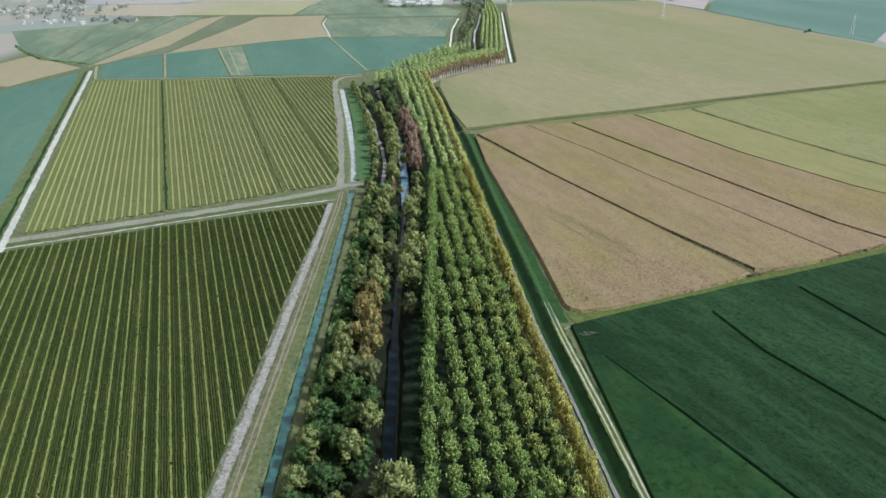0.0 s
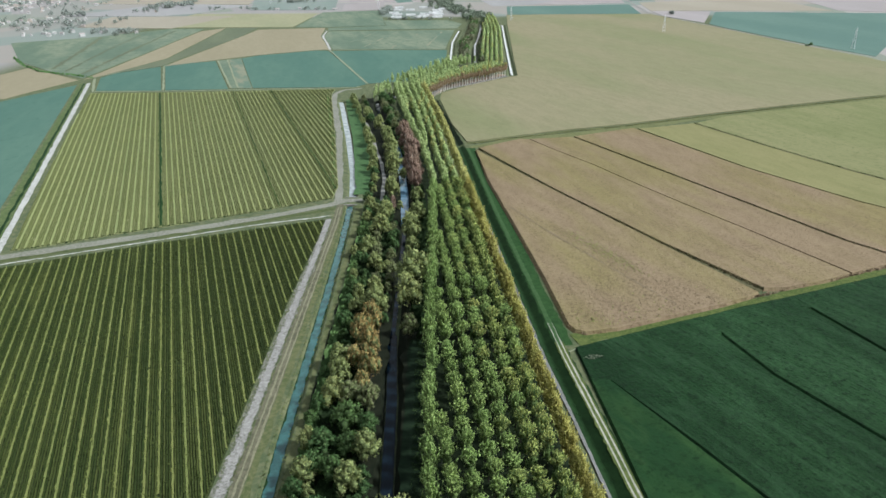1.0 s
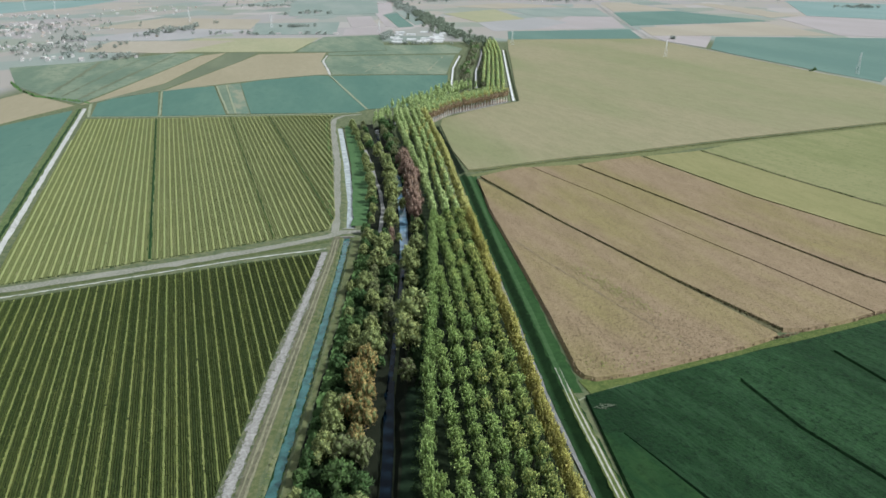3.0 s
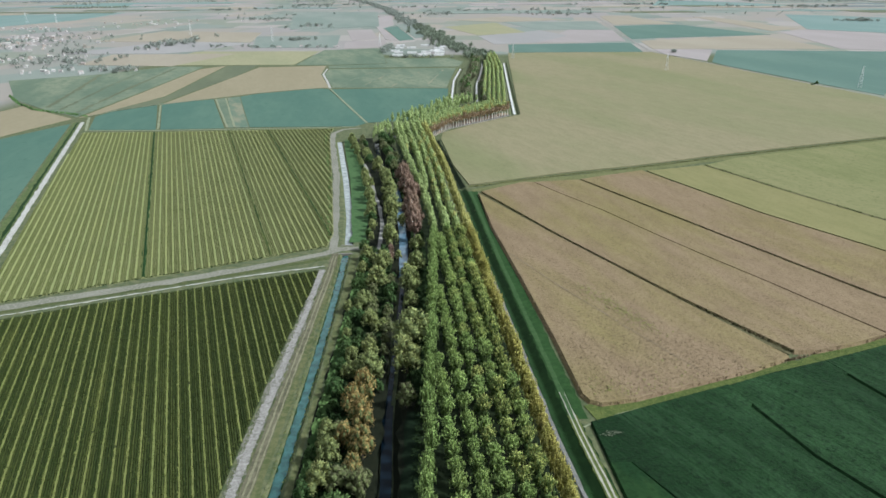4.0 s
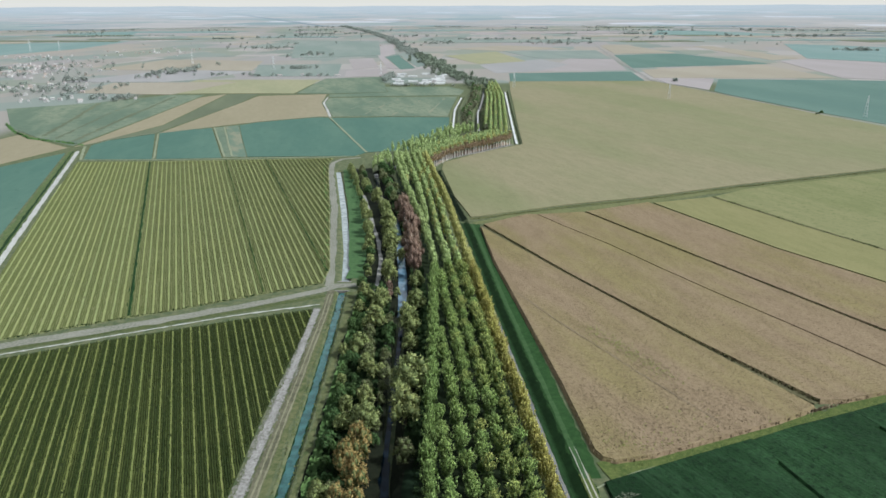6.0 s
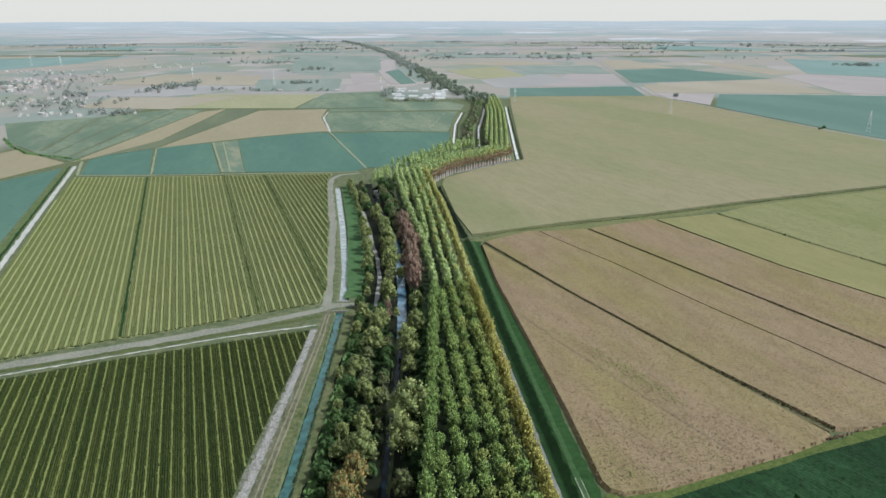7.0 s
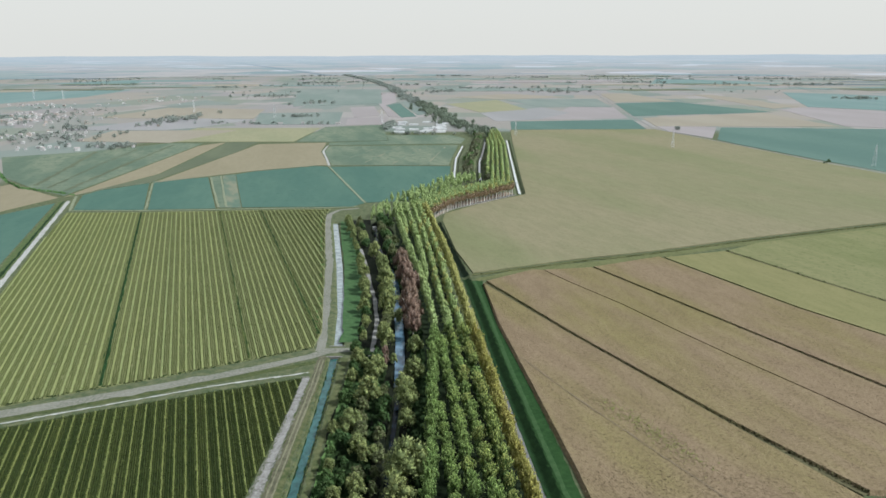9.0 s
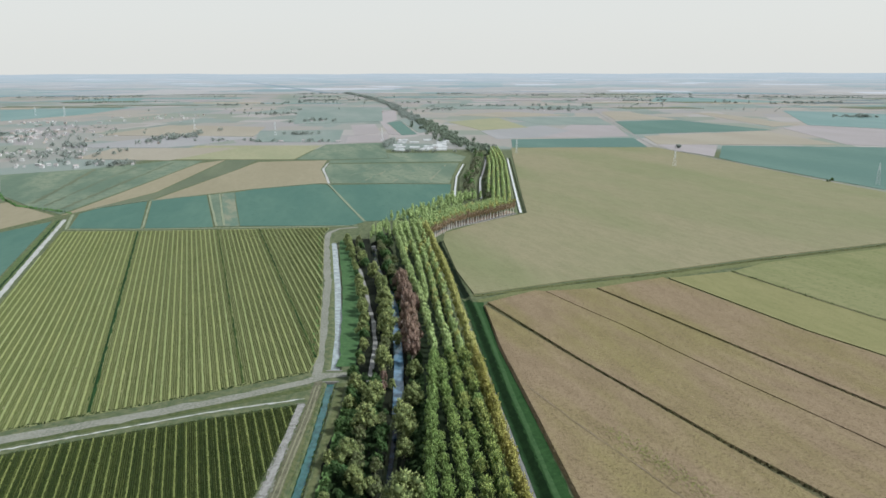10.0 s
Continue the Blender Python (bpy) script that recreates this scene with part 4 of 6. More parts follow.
for x, slope, broad, material in zip(LANE_X, LANE_S, (1.6, 1.0, 1.5), (LUSH, MARGIN, MARGIN)):
    for off, wide, z, mat, name, label in ((-0.2, broad, 0.2, material, "lane", "grassy lane between blocks of crop rows"), (-0.2, broad * 0.36, 0.23, DARK_GRASS, "lane_furrow", "thin dark furrow along the grassy lane")):
        u_dir, v_dir, v = slanted(x, FAN_Y, slope)
        (u0, u1), *_ = spans(B_POLY, v + off, u_dir, v_dir)
        a, b = u_dir * (u0 + 2) + v_dir * (v + off), u_dir * (u1 - 1) + v_dir * (v + off)
        ribbon(name, label, name.replace("_", " "), [(a.x, a.y), (b.x, b.y)], wide, z, mat, 4, 0.22)
for pts in (((48.8, 176), (63.6, 149.8), (80, 119.2), (98, 82)), ((90.6, 202), (98, 178.3), (116.3, 144.7), (151, 86)), ((127.8, 219), (140.1, 186), (191.5, 90))):
    ribbon("furrow", "dark drainage furrow between dark green plots", "furrow", list(pts), 1.5, 0.2, DARK_GRASS, 5, 0.15)
for pts in (((21.4, 418.5), (57.1, 343.3), (92.2, 275.1), (116.8, 232)), ((84.9, 445.5), (137.7, 341.4), (171.2, 276), (185.6, 252)), ((130.3, 466.8), (169.3, 379.8), (202.5, 324.5), (240.5, 264)), ((176, 482), (203.5, 419.8), (229, 369.5), (281, 285.5))):
    ribbon("furrow", "dark weedy furrow between crop strips", "furrow", list(pts), 2.0, 0.55, FURROW_EARTH, 5, 0.15)

# ---- trees ----
def leaf_cloud(seed, lobes, count, size, upright=0.0, rings=3, segs=6, core=True, leaves=True, fill=0.74):
    """Many small leaf sprays over a set of lobes (centre, radii), each on a lumpy core.
    Returns vertices, faces and soft normals that follow the lobes."""
    g = np.random.default_rng(seed)
    verts, faces, soft = [], [], []
    total = sum(r[0] * r[2] for _, r in lobes)
    for c, r in lobes:
        n = len(verts)
        if core:
            for i in range(rings + 1):
                th = math.pi * i / rings
                for j in range(segs):
                    ph = 2 * math.pi * (j + 0.5 * (i % 2)) / segs
                    k = fill * g.uniform(0.82, 1.15)
                    d = np.array((math.sin(th) * math.cos(ph), math.sin(th) * math.sin(ph), math.cos(th)))
                    verts.append((c[0] + r[0] * k * d[0], c[1] + r[1] * k * d[1], c[2] + r[2] * k * d[2]))
                    soft.append(d)
            for i in range(rings):
                for j in range(segs):
                    faces.append((n + i * segs + j, n + (i + 1) * segs + j, n + (i + 1) * segs + (j + 1) % segs, n + i * segs + (j + 1) % segs))
        if not leaves:
            continue
        for _ in range(max(6, int(count * r[0] * r[2] / total))):
            d = g.normal(size=3)
            d[2] += 0.35
            d /= np.linalg.norm(d)
            k = g.uniform(0.7, 1.15)
            p = np.array(c) + d * np.array(r) * k
            out = d + np.array((0, 0, upright)) + g.normal(size=3) * 0.55
            out /= np.linalg.norm(out)
            a = np.cross(out, g.normal(size=3))
            a /= np.linalg.norm(a) + 1e-9
            if np.dot(np.cross(a, out), d + np.array((0, 0, 0.4))) < 0:
                a = -a
            s = size * g.uniform(0.5, 1.4)
            n = len(verts)
            tip = p + out * s * 1.25
            verts += [tuple(p - a * s * 0.45), tuple(p + a * s * 0.45), tuple(tip + a * s * 0.28), tuple(tip - a * s * 0.2)]
            faces.append((n, n + 1, n + 2, n + 3))
            soft += [d + np.array((0, 0, 0.25)) + g.normal(size=3) * 0.38] * 4
    soft = np.array(soft)
    return verts, faces, soft / (np.linalg.norm(soft, axis=1)[:, None] + 1e-9)


def soft_mesh(name, verts, faces, normals, material):
    me = mesh_of(name, verts, faces, material)
    me.normals_split_custom_set_from_vertices([tuple(q) for q in normals])
    return me


def poplar_lobes(seed, h, w, foot):
    """A shuttlecock of upright leafy shoots round the stem, the middle ones the tallest."""
    g = np.random.default_rng(seed)
    tall = h - foot
    lobes = [((0, 0, foot + tall * 0.42), (w * 0.22, w * 0.22, tall * 0.42))]
    for n, k, top in ((4, 0.26, 1.0), (7, 0.62, 0.88), (8, 1.0, 0.68)):
        for i in range(n):
            a = 2 * math.pi * (i + g.uniform(-0.3, 0.3)) / n + 2.1 * k
            long = tall * g.uniform(0.2, 0.32)
            z = foot + tall * (top + g.uniform(-0.09, 0.07)) - long
            r = w * 0.43 * k * g.uniform(0.85, 1.12)
            t = w * g.uniform(0.055, 0.09)
            # each shoot leans outwards: a stouter foot and a slim tip
            lobes.append(((math.cos(a) * r * 0.72, math.sin(a) * r * 0.72, z - long * 0.25), (t, t, long * 0.7)))
            lobes.append(((math.cos(a) * r * 1.12, math.sin(a) * r * 1.12, z + long * 0.5), (t * 0.7, t * 0.7, long * 0.6)))
    return lobes


def dense_lobes(seed, h, w, foot):
    """A closed poplar crown as seen from afar: a slim core with a few leafy boughs."""
    g = np.random.default_rng(seed)
    tall = h - foot
    lobes = [((0, 0, foot + tall * 0.45), (w * 0.32, w * 0.32, tall * 0.44))]
    for i in range(7):
        a, k = 2.4 * i + g.uniform(-0.4, 0.4), i / 6
        long = tall * g.uniform(0.16, 0.24)
        lobes.append(((math.cos(a) * w * 0.3 * (0.5 + 0.5 * k), math.sin(a) * w * 0.3 * (0.5 + 0.5 * k), foot + tall * (1.0 - 0.62 * k) - long), (w * 0.17, w * 0.17, long)))
    return lobes


def broad_lobes(seed, h, w, foot, n=20):
    """A wide uneven crown of many leafy boughs, some of them standing out."""
    g = np.random.default_rng(seed)
    tall = h - foot
    lobes = [((0, 0, foot + tall * 0.42), (w * 0.27, w * 0.27, tall * 0.36))]
    for i in range(n):
        a, k = 2.4 * i + g.uniform(-0.6, 0.6), math.sqrt((i + 0.5) / n)
        z = foot + tall * (0.86 - 0.58 * k * k) + g.normal(0, 0.07) * tall
        rr = w * 0.40 * k * g.uniform(0.8, 1.15)
        s = w * g.uniform(0.085, 0.16)
        lobes.append(((math.cos(a) * rr, math.sin(a) * rr, z), (s, s, s * g.uniform(0.9, 1.6))))
    return lobes


def plume_lobes(seed, h, w, foot, n=17):
    """A tall crown of several upright plumes, like poplars and ashes left to grow wild."""
    g = np.random.default_rng(seed)
    tall = h - foot
    lobes = [((0, 0, foot + tall * 0.4), (w * 0.26, w * 0.26, tall * 0.38))]
    for i in range(n):
        a, k = 2.4 * i + g.uniform(-0.5, 0.5), math.sqrt((i + 0.5) / n)
        long = tall * g.uniform(0.13, 0.24)
        z = foot + tall * (1.0 - 0.55 * k * k) + g.normal(0, 0.05) * tall - long
        rr, s = w * 0.38 * k * g.uniform(0.8, 1.2), w * g.uniform(0.075, 0.13)
        lobes.append(((math.cos(a) * rr, math.sin(a) * rr, z), (s, s, long)))
    return lobes


def trunk_mesh(seed, h, r, material, limbs):
    """A tapered stem with a few rising limbs."""
    g = np.random.default_rng(seed)
    verts, faces = [], []

    def tube(points, radii, segs=6):
        n = len(verts)
        for p, rad in zip(points, radii):
            for j in range(segs):
                a = 2 * math.pi * j / segs
                verts.append((p[0] + rad * math.cos(a), p[1] + rad * math.sin(a), p[2]))
        for i in range(len(points) - 1):
            for j in range(segs):
                k = (j + 1) % segs
                faces.append((n + i * segs + j, n + i * segs + k, n + (i + 1) * segs + k, n + (i + 1) * segs + j))
    bend = g.normal(0, 0.15, 2)
    tube([(0, 0, -0.4), (bend[0] * 0.4, bend[1] * 0.4, h * 0.4), (bend[0], bend[1], h * 0.95)], [r * 1.2, r * 0.8, r * 0.2])
    for i in range(limbs):
        a, z = 2.4 * i, h * g.uniform(0.3, 0.65)
        l = h * g.uniform(0.14, 0.24)
        tube([(0, 0, z), (math.cos(a) * l * 0.6, math.sin(a) * l * 0.6, z + l * 0.7), (math.cos(a) * l, math.sin(a) * l, z + l * 1.5)], [r * 0.45, r * 0.3, r * 0.1], 5)
    return mesh_of("trunk", verts, faces, material)


def tree(name, label, seed, h, w, foot, material, bark, lobes, count, size, group="", upright=0.3, limbs=5, stem=0.16, inner=None):
    """A stem with limbs, an inner mass of foliage coloured dark for shade and a crown of small leaf sprays."""
    ob = tagged(new(name), label, "tree", group)
    part("trunk", trunk_mesh(seed, h, stem * h / 12, bark, limbs), ob)
    boughs = lobes(seed, h, w, foot)
    part("inner_foliage", soft_mesh("inner_foliage", *leaf_cloud(seed, boughs, 0, size, upright, 3, 4, True, False, 0.8), inner or INNER_GREEN), ob, "inner foliage in a darker colour that stands in for shade")
    part("crown", soft_mesh("crown", *leaf_cloud(seed, boughs, count, size, upright, 3, 6, False, True), material), ob)
    return ob


def place_of(x, y, size=1.0, turn=0.0, z=0.0):
    return Matrix.LocRotScale((x, y, z), Euler((0, 0, turn)), (size, size, size * (0.92 + 0.16 * ((x * 7.3 + y * 3.1) % 1))))


EDGE = [(36, 92), (33.6, 114.5), (31.1, 135.5), (28.9, 160), (10.7, 352), (0.7, 461), (-14, 578)]
BANK = [(-3.0, 90), (-3.4, 135), (-4.4, 191), (-4.4, 267), (-4.8, 345), (-11.9, 404), (-21.5, 461), (-35.8, 558), (-39, 580)]
ROW = 5.0


def tree_points():
    pts = []
    for k in range(0, 9):
        y = 86.0 + (k % 2) * 3.1
        gap = 6.2 if k else 3.4
        while y < 580:
            x = along(EDGE, y) - ROW * k - (0.6 if k else 0.0)
            if x > along(BANK, y) + 2.6:
                pts.append((x + rng.normal(0, 0.25), y + rng.normal(0, 0.3), 1 if k < 1 else 3 if rng.random() < (0.85, 0.85, 0.55, 0.25, 0.1, 0.05)[min(k, 5)] else 0))
            y += gap
    y = 88.0
    while y < 578:
        pts.append((along(BANK, y) + rng.normal(0, 0.3), y, 2))
        y += 5.8
    return sorted(pts, key=lambda q: q[1])


GREEN_ROW, PLANTED = "young plantation poplar with a fluffy green crown", "poplars of the plantation"
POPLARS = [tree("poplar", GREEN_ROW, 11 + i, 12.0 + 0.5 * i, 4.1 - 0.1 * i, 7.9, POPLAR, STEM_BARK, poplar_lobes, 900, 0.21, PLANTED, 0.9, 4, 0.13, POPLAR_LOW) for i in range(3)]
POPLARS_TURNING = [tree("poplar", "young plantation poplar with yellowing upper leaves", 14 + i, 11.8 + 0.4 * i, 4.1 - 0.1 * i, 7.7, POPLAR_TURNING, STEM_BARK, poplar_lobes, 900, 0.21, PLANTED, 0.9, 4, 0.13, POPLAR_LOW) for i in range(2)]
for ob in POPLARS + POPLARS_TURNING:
    part("lower_foliage", soft_mesh("lower_foliage", *leaf_cloud(17, poplar_lobes(17, 9.4, 3.7, 1.6)[::5], 200, 0.42, 0.5), POPLAR_LOW), ob, "lower foliage, its dark green painted for shade")
POPLARS_EDGE = [tree("poplar", "poplar with yellow leaves at the plantation edge", 21 + i, 11.4 - 0.4 * i, 3.5, 0.9, POPLAR_YELLOW, STEM_BARK, poplar_lobes, 1100, 0.27, PLANTED, 0.7, 4, 0.13, EDGE_INNER) for i in range(3)]
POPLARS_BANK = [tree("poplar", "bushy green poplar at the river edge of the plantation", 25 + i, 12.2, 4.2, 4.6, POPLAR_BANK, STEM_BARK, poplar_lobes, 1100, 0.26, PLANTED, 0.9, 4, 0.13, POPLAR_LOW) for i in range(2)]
used = set()


def plant(models, i, x, y, size, turn):
    model = models[i % len(models)]
    if model.name in used:
        return copy_thing(model, place_of(x, y, size, turn))
    used.add(model.name)
    model.matrix_basis = place_of(x, y, size, turn)
    return model


def joined(name, label, models, spots, kind="stuff"):
    """Trees too many to count, as one mesh for each of their materials."""
    heaps = {}
    for x, y, i, size in spots:
        v, f, soft, material = models[i % len(models)]
        a = rng.uniform(0, 6.28)
        c, s = math.cos(a) * size, math.sin(a) * size
        heap = heaps.setdefault(material.name, ([], [], [], material, []))
        heap[0].append(np.column_stack([v[:, 0] * c - v[:, 1] * s + x, v[:, 0] * s + v[:, 1] * c + y, v[:, 2] * size]))
        heap[4].append(np.column_stack([(soft[:, 0] * c - soft[:, 1] * s) / size, (soft[:, 0] * s + soft[:, 1] * c) / size, soft[:, 2]]))
        heap[1].append(f + sum(len(q) for q in heap[0][:-1]) if len(heap[0]) < 2 else f + heap[2][0])
        heap[2][:] = [sum(len(q) for q in heap[0])] if not heap[2] else [heap[2][0] + len(v)]
    made = []
    for vs, fs, _, material, ns in heaps.values():
        v, f = np.concatenate(vs), np.concatenate(fs)
        made.append(tagged(new(name, soft_mesh(name, v.tolist(), f.tolist(), np.concatenate(ns), material)), label, "trees", kind=kind))
    return made


def quads(verts_faces, material):
    return np.array(verts_faces[0]), np.array(verts_faces[1]), verts_faces[2], material


spots = tree_points()
far_spots = []
for i, (x, y, edge) in enumerate(spots):
    if i < 300:
        plant((POPLARS, POPLARS_EDGE, POPLARS_BANK, POPLARS_TURNING)[edge], int(rng.integers(0, 6)), x, y, rng.uniform(0.9, 1.08), rng.uniform(0, 6.28))
    else:
        far_spots.append((x, y, int(rng.integers(0, 3)) + (3 if edge == 1 or edge == 3 and rng.random() < 0.4 else 0), rng.uniform(0.9, 1.08)))
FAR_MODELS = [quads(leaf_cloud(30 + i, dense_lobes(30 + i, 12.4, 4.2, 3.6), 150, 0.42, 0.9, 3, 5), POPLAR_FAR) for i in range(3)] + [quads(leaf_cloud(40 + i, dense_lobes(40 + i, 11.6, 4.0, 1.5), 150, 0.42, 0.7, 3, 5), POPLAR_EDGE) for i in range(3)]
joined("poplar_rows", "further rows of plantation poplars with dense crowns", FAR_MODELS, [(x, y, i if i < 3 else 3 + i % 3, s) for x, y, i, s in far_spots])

# the plantation's bend: rusty front row with pale stems, green rows behind
BEND = [Vector((-9.5, 572, 0)), Vector((6, 608, 0)), Vector((30, 637, 0)), Vector((62, 670, 0))]
bend_line = []
for a, b in zip(BEND, BEND[1:]):
    k = int((b - a).length / 3.6)
    bend_line += [a.lerp(b, i / k) for i in range(k)]
RUSTY = []
for i in range(2):
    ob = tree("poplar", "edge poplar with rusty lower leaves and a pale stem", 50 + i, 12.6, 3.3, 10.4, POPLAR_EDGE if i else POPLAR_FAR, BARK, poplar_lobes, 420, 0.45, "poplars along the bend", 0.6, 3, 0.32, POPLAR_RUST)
    part("lower_foliage", soft_mesh("lower_foliage", *leaf_cloud(56 + i, poplar_lobes(56 + i, 12.0, 4.4, 4.8), 520, 0.45, 0.3), POPLAR_RUST), ob, "rusty brown lower foliage")
    RUSTY.append(ob)
for i, q in enumerate(bend_line):
    plant(RUSTY, i, q.x + rng.normal(0, 0.2), q.y + rng.normal(0, 0.2), rng.uniform(0.92, 1.05), rng.uniform(0, 6.28))
back = []
for r in range(1, 5):
    for q in bend_line:
        back.append((q.x - 3.6 * r + rng.normal(0, 0.4), q.y + 4.4 * r + rng.normal(0, 0.4), int(rng.integers(0, 3)) + (3 if rng.random() < 0.15 else 0), rng.uniform(0.92, 1.06)))
for k in range(5):
    for y in np.arange(690, 1140, 4.6):
        x = np.interp(y, [690, 828, 952, 1060], [58, 67.5, 75.7, 79]) - 5.0 * k
        if k * 5 < np.interp(y, [690, 760, 1000, 1150], [14, 24, 22, 8]):
            back.append((x + rng.normal(0, 0.3), y, int(rng.integers(0, 3)) + (3 if rng.random() < 0.3 else 0), rng.uniform(0.9, 1.05)))
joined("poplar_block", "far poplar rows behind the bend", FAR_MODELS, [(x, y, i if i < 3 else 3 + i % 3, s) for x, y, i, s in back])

# riverside wood
WOOD = {
    "green": [tree("riverside_tree", "bushy dark green riverside tree", 60 + i, 9.5, 9.0, 0.6, LEAF_GREEN, DARK_BARK, broad_lobes, 1250, 0.36, "", 0.4, inner=SHADE_GREEN) for i in range(3)],
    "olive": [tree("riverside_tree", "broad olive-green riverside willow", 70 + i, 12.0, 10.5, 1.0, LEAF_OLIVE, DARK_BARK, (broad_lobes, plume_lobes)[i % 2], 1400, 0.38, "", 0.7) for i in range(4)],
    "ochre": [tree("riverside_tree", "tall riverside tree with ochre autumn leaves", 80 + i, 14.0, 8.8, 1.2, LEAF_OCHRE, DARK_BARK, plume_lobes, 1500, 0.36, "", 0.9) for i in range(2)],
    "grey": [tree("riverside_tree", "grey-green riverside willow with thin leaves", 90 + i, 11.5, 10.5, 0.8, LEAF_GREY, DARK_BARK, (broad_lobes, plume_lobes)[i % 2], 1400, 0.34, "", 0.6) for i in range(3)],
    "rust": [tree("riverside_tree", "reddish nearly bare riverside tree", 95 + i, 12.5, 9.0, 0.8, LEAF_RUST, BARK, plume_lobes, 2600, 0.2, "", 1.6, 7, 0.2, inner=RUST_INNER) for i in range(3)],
}


def grove(kind, x, y, size=1.0):
    plant(WOOD[kind], int(rng.integers(0, 12)), x, y, size, rng.uniform(0, 6.28))


def tree_line(points, step, kinds, s0, s1, jitter=0.7):
    """Trees along corners, kinds drawn at random."""
    for (ax, ay), (bx, by) in zip(points, points[1:]):
        n = max(1, round(math.hypot(bx - ax, by - ay) / step))
        for i in range(n):
            k = (i + 0.5) / n
            grove(kinds[int(rng.integers(0, len(kinds)))], ax + (bx - ax) * k + rng.normal(0, jitter), ay + (by - ay) * k + rng.normal(0, jitter), rng.uniform(s0, s1))


# trees on the east bank
for kind, x, y, size in (("olive", -11.0, 116, 1.22), ("grey", -11.3, 202, 0.7), ("olive", -11.8, 221, 1.05), ("olive", -10.9, 237, 1.18), ("olive", -13.0, 268, 0.6), ("olive", -13.3, 279, 0.92),
                         ("olive", -15.0, 291, 0.7), ("olive", -11.9, 303, 0.7), ("olive", -12.3, 327, 1.08), ("rust", -14.2, 346, 1.0), ("rust", -15.8, 358, 1.2), ("rust", -17.0, 375, 1.2), ("olive", -15.4, 383, 0.8), ("rust", -13.2, 366, 0.85), ("rust", -15.6, 404, 0.9), ("rust", -18.6, 395, 1.25), ("rust", -21.4, 416, 1.2), ("rust", -25.0, 440, 1.15)):
    grove(kind, x, y, size)
# the ochre clump and the trees before it
for kind, x, y, size in (("ochre", -23.7, 203, 1.0), ("ochre", -26.6, 197, 0.88), ("ochre", -23.4, 189.5, 0.95), ("ochre", -21.8, 178.5, 0.88), ("ochre", -26.5, 182, 0.82), ("grey", -29.0, 186, 0.75), ("ochre", -23.6, 171.5, 0.72),
                         ("grey", -25.8, 166, 0.72), ("grey", -21.2, 165, 0.66), ("green", -25.9, 156, 0.95), ("green", -31.3, 146, 0.9), ("green", -23.6, 145, 0.85), ("olive", -19.9, 143.5, 0.62),
                         ("green", -32.4, 138, 0.85), ("olive", -22.9, 132.5, 0.8), ("green", -27.0, 136, 0.8), ("olive", -32.3, 131, 0.55), ("green", -20.5, 153, 0.7)):
    grove(kind, x, y, size)
tree_line([(-19.6, 94), (-20.0, 140), (-20.6, 172)], 6.0, ("grey", "green", "green"), 0.5, 0.66, 0.6)
tree_line([(-23, 92), (-24, 126)], 6.5, ("green", "green", "green", "olive"), 0.75, 1.05, 1.5)
tree_line([(-29.5, 94), (-29.5, 126)], 6.5, ("green", "green", "green", "olive"), 0.75, 0.95, 1.2)
tree_line([(-34.5, 92), (-34.6, 160), (-33.4, 215), (-34.8, 262), (-35.0, 330)], 5.2, ("green", "green", "green", "olive"), 0.42, 0.68)
tree_line([(-30.5, 162), (-31.5, 205), (-30.0, 222), (-31.5, 318)], 9.5, ("green", "green", "olive"), 0.5, 0.7)
tree_line([(-25.6, 213), (-25.4, 250), (-27.5, 275), (-26.6, 322)], 8.2, ("olive", "grey", "olive", "green"), 0.7, 0.9, 1.1)
tree_line([(-21.8, 218), (-21.6, 256)], 12.0, ("olive", "green"), 0.5, 0.66)
tree_line([(-20.6, 208), (-20.4, 250), (-21.6, 300)], 6.5, ("green", "grey", "green"), 0.5, 0.68, 0.5)
grove("olive", -21.2, 362, 0.8)
grove("olive", -20.6, 318, 0.62)
for x, y in ((429, 846), (433, 848), (438, 852)):
    grove("green", x, y, 0.5)
grove("rust", -24.6, 325, 0.5)
grove("rust", -23.6, 316, 0.42)
# two lines beside the path, then the grove by the hut
tree_line([(-25.6, 331), (-26.0, 345), (-27.4, 372), (-33.2, 428), (-39.6, 455), (-45, 478)], 7.2, ("olive", "olive", "olive", "grey"), 0.7, 0.86, 0.5)
tree_line([(-35.2, 338), (-37.0, 372), (-42.3, 405), (-51.6, 462), (-62.6, 518), (-72.0, 560)], 6.4, ("olive", "green", "olive"), 0.45, 0.62, 0.6)
tree_line([(-33.5, 466), (-37.5, 495), (-43.0, 535), (-46, 560)], 6.5, ("green", "green", "green", "grey"), 0.85, 1.05, 1.5)
tree_line([(-50, 488), (-57.5, 525), (-62, 556)], 8.0, ("olive", "grey", "green"), 0.62, 0.8, 1.0)
# far riverside wood and hedges
GROVE_LEAF = foliage("greyish_grove_leaves", (0.16, 0.175, 0.105), (0.27, 0.285, 0.175), (0.25, 0.24, 0.15), 0.3)
FAR_TREES = [quads(leaf_cloud(110 + i, broad_lobes(110 + i, 10, 8, 0.5, 7), 90, 1.2, 0.4), (GROVE_LEAF, LEAF_GREEN, GROVE_LEAF)[i]) for i in range(3)]
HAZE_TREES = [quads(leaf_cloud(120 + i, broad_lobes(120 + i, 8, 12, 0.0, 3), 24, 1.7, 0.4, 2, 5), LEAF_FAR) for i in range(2)]
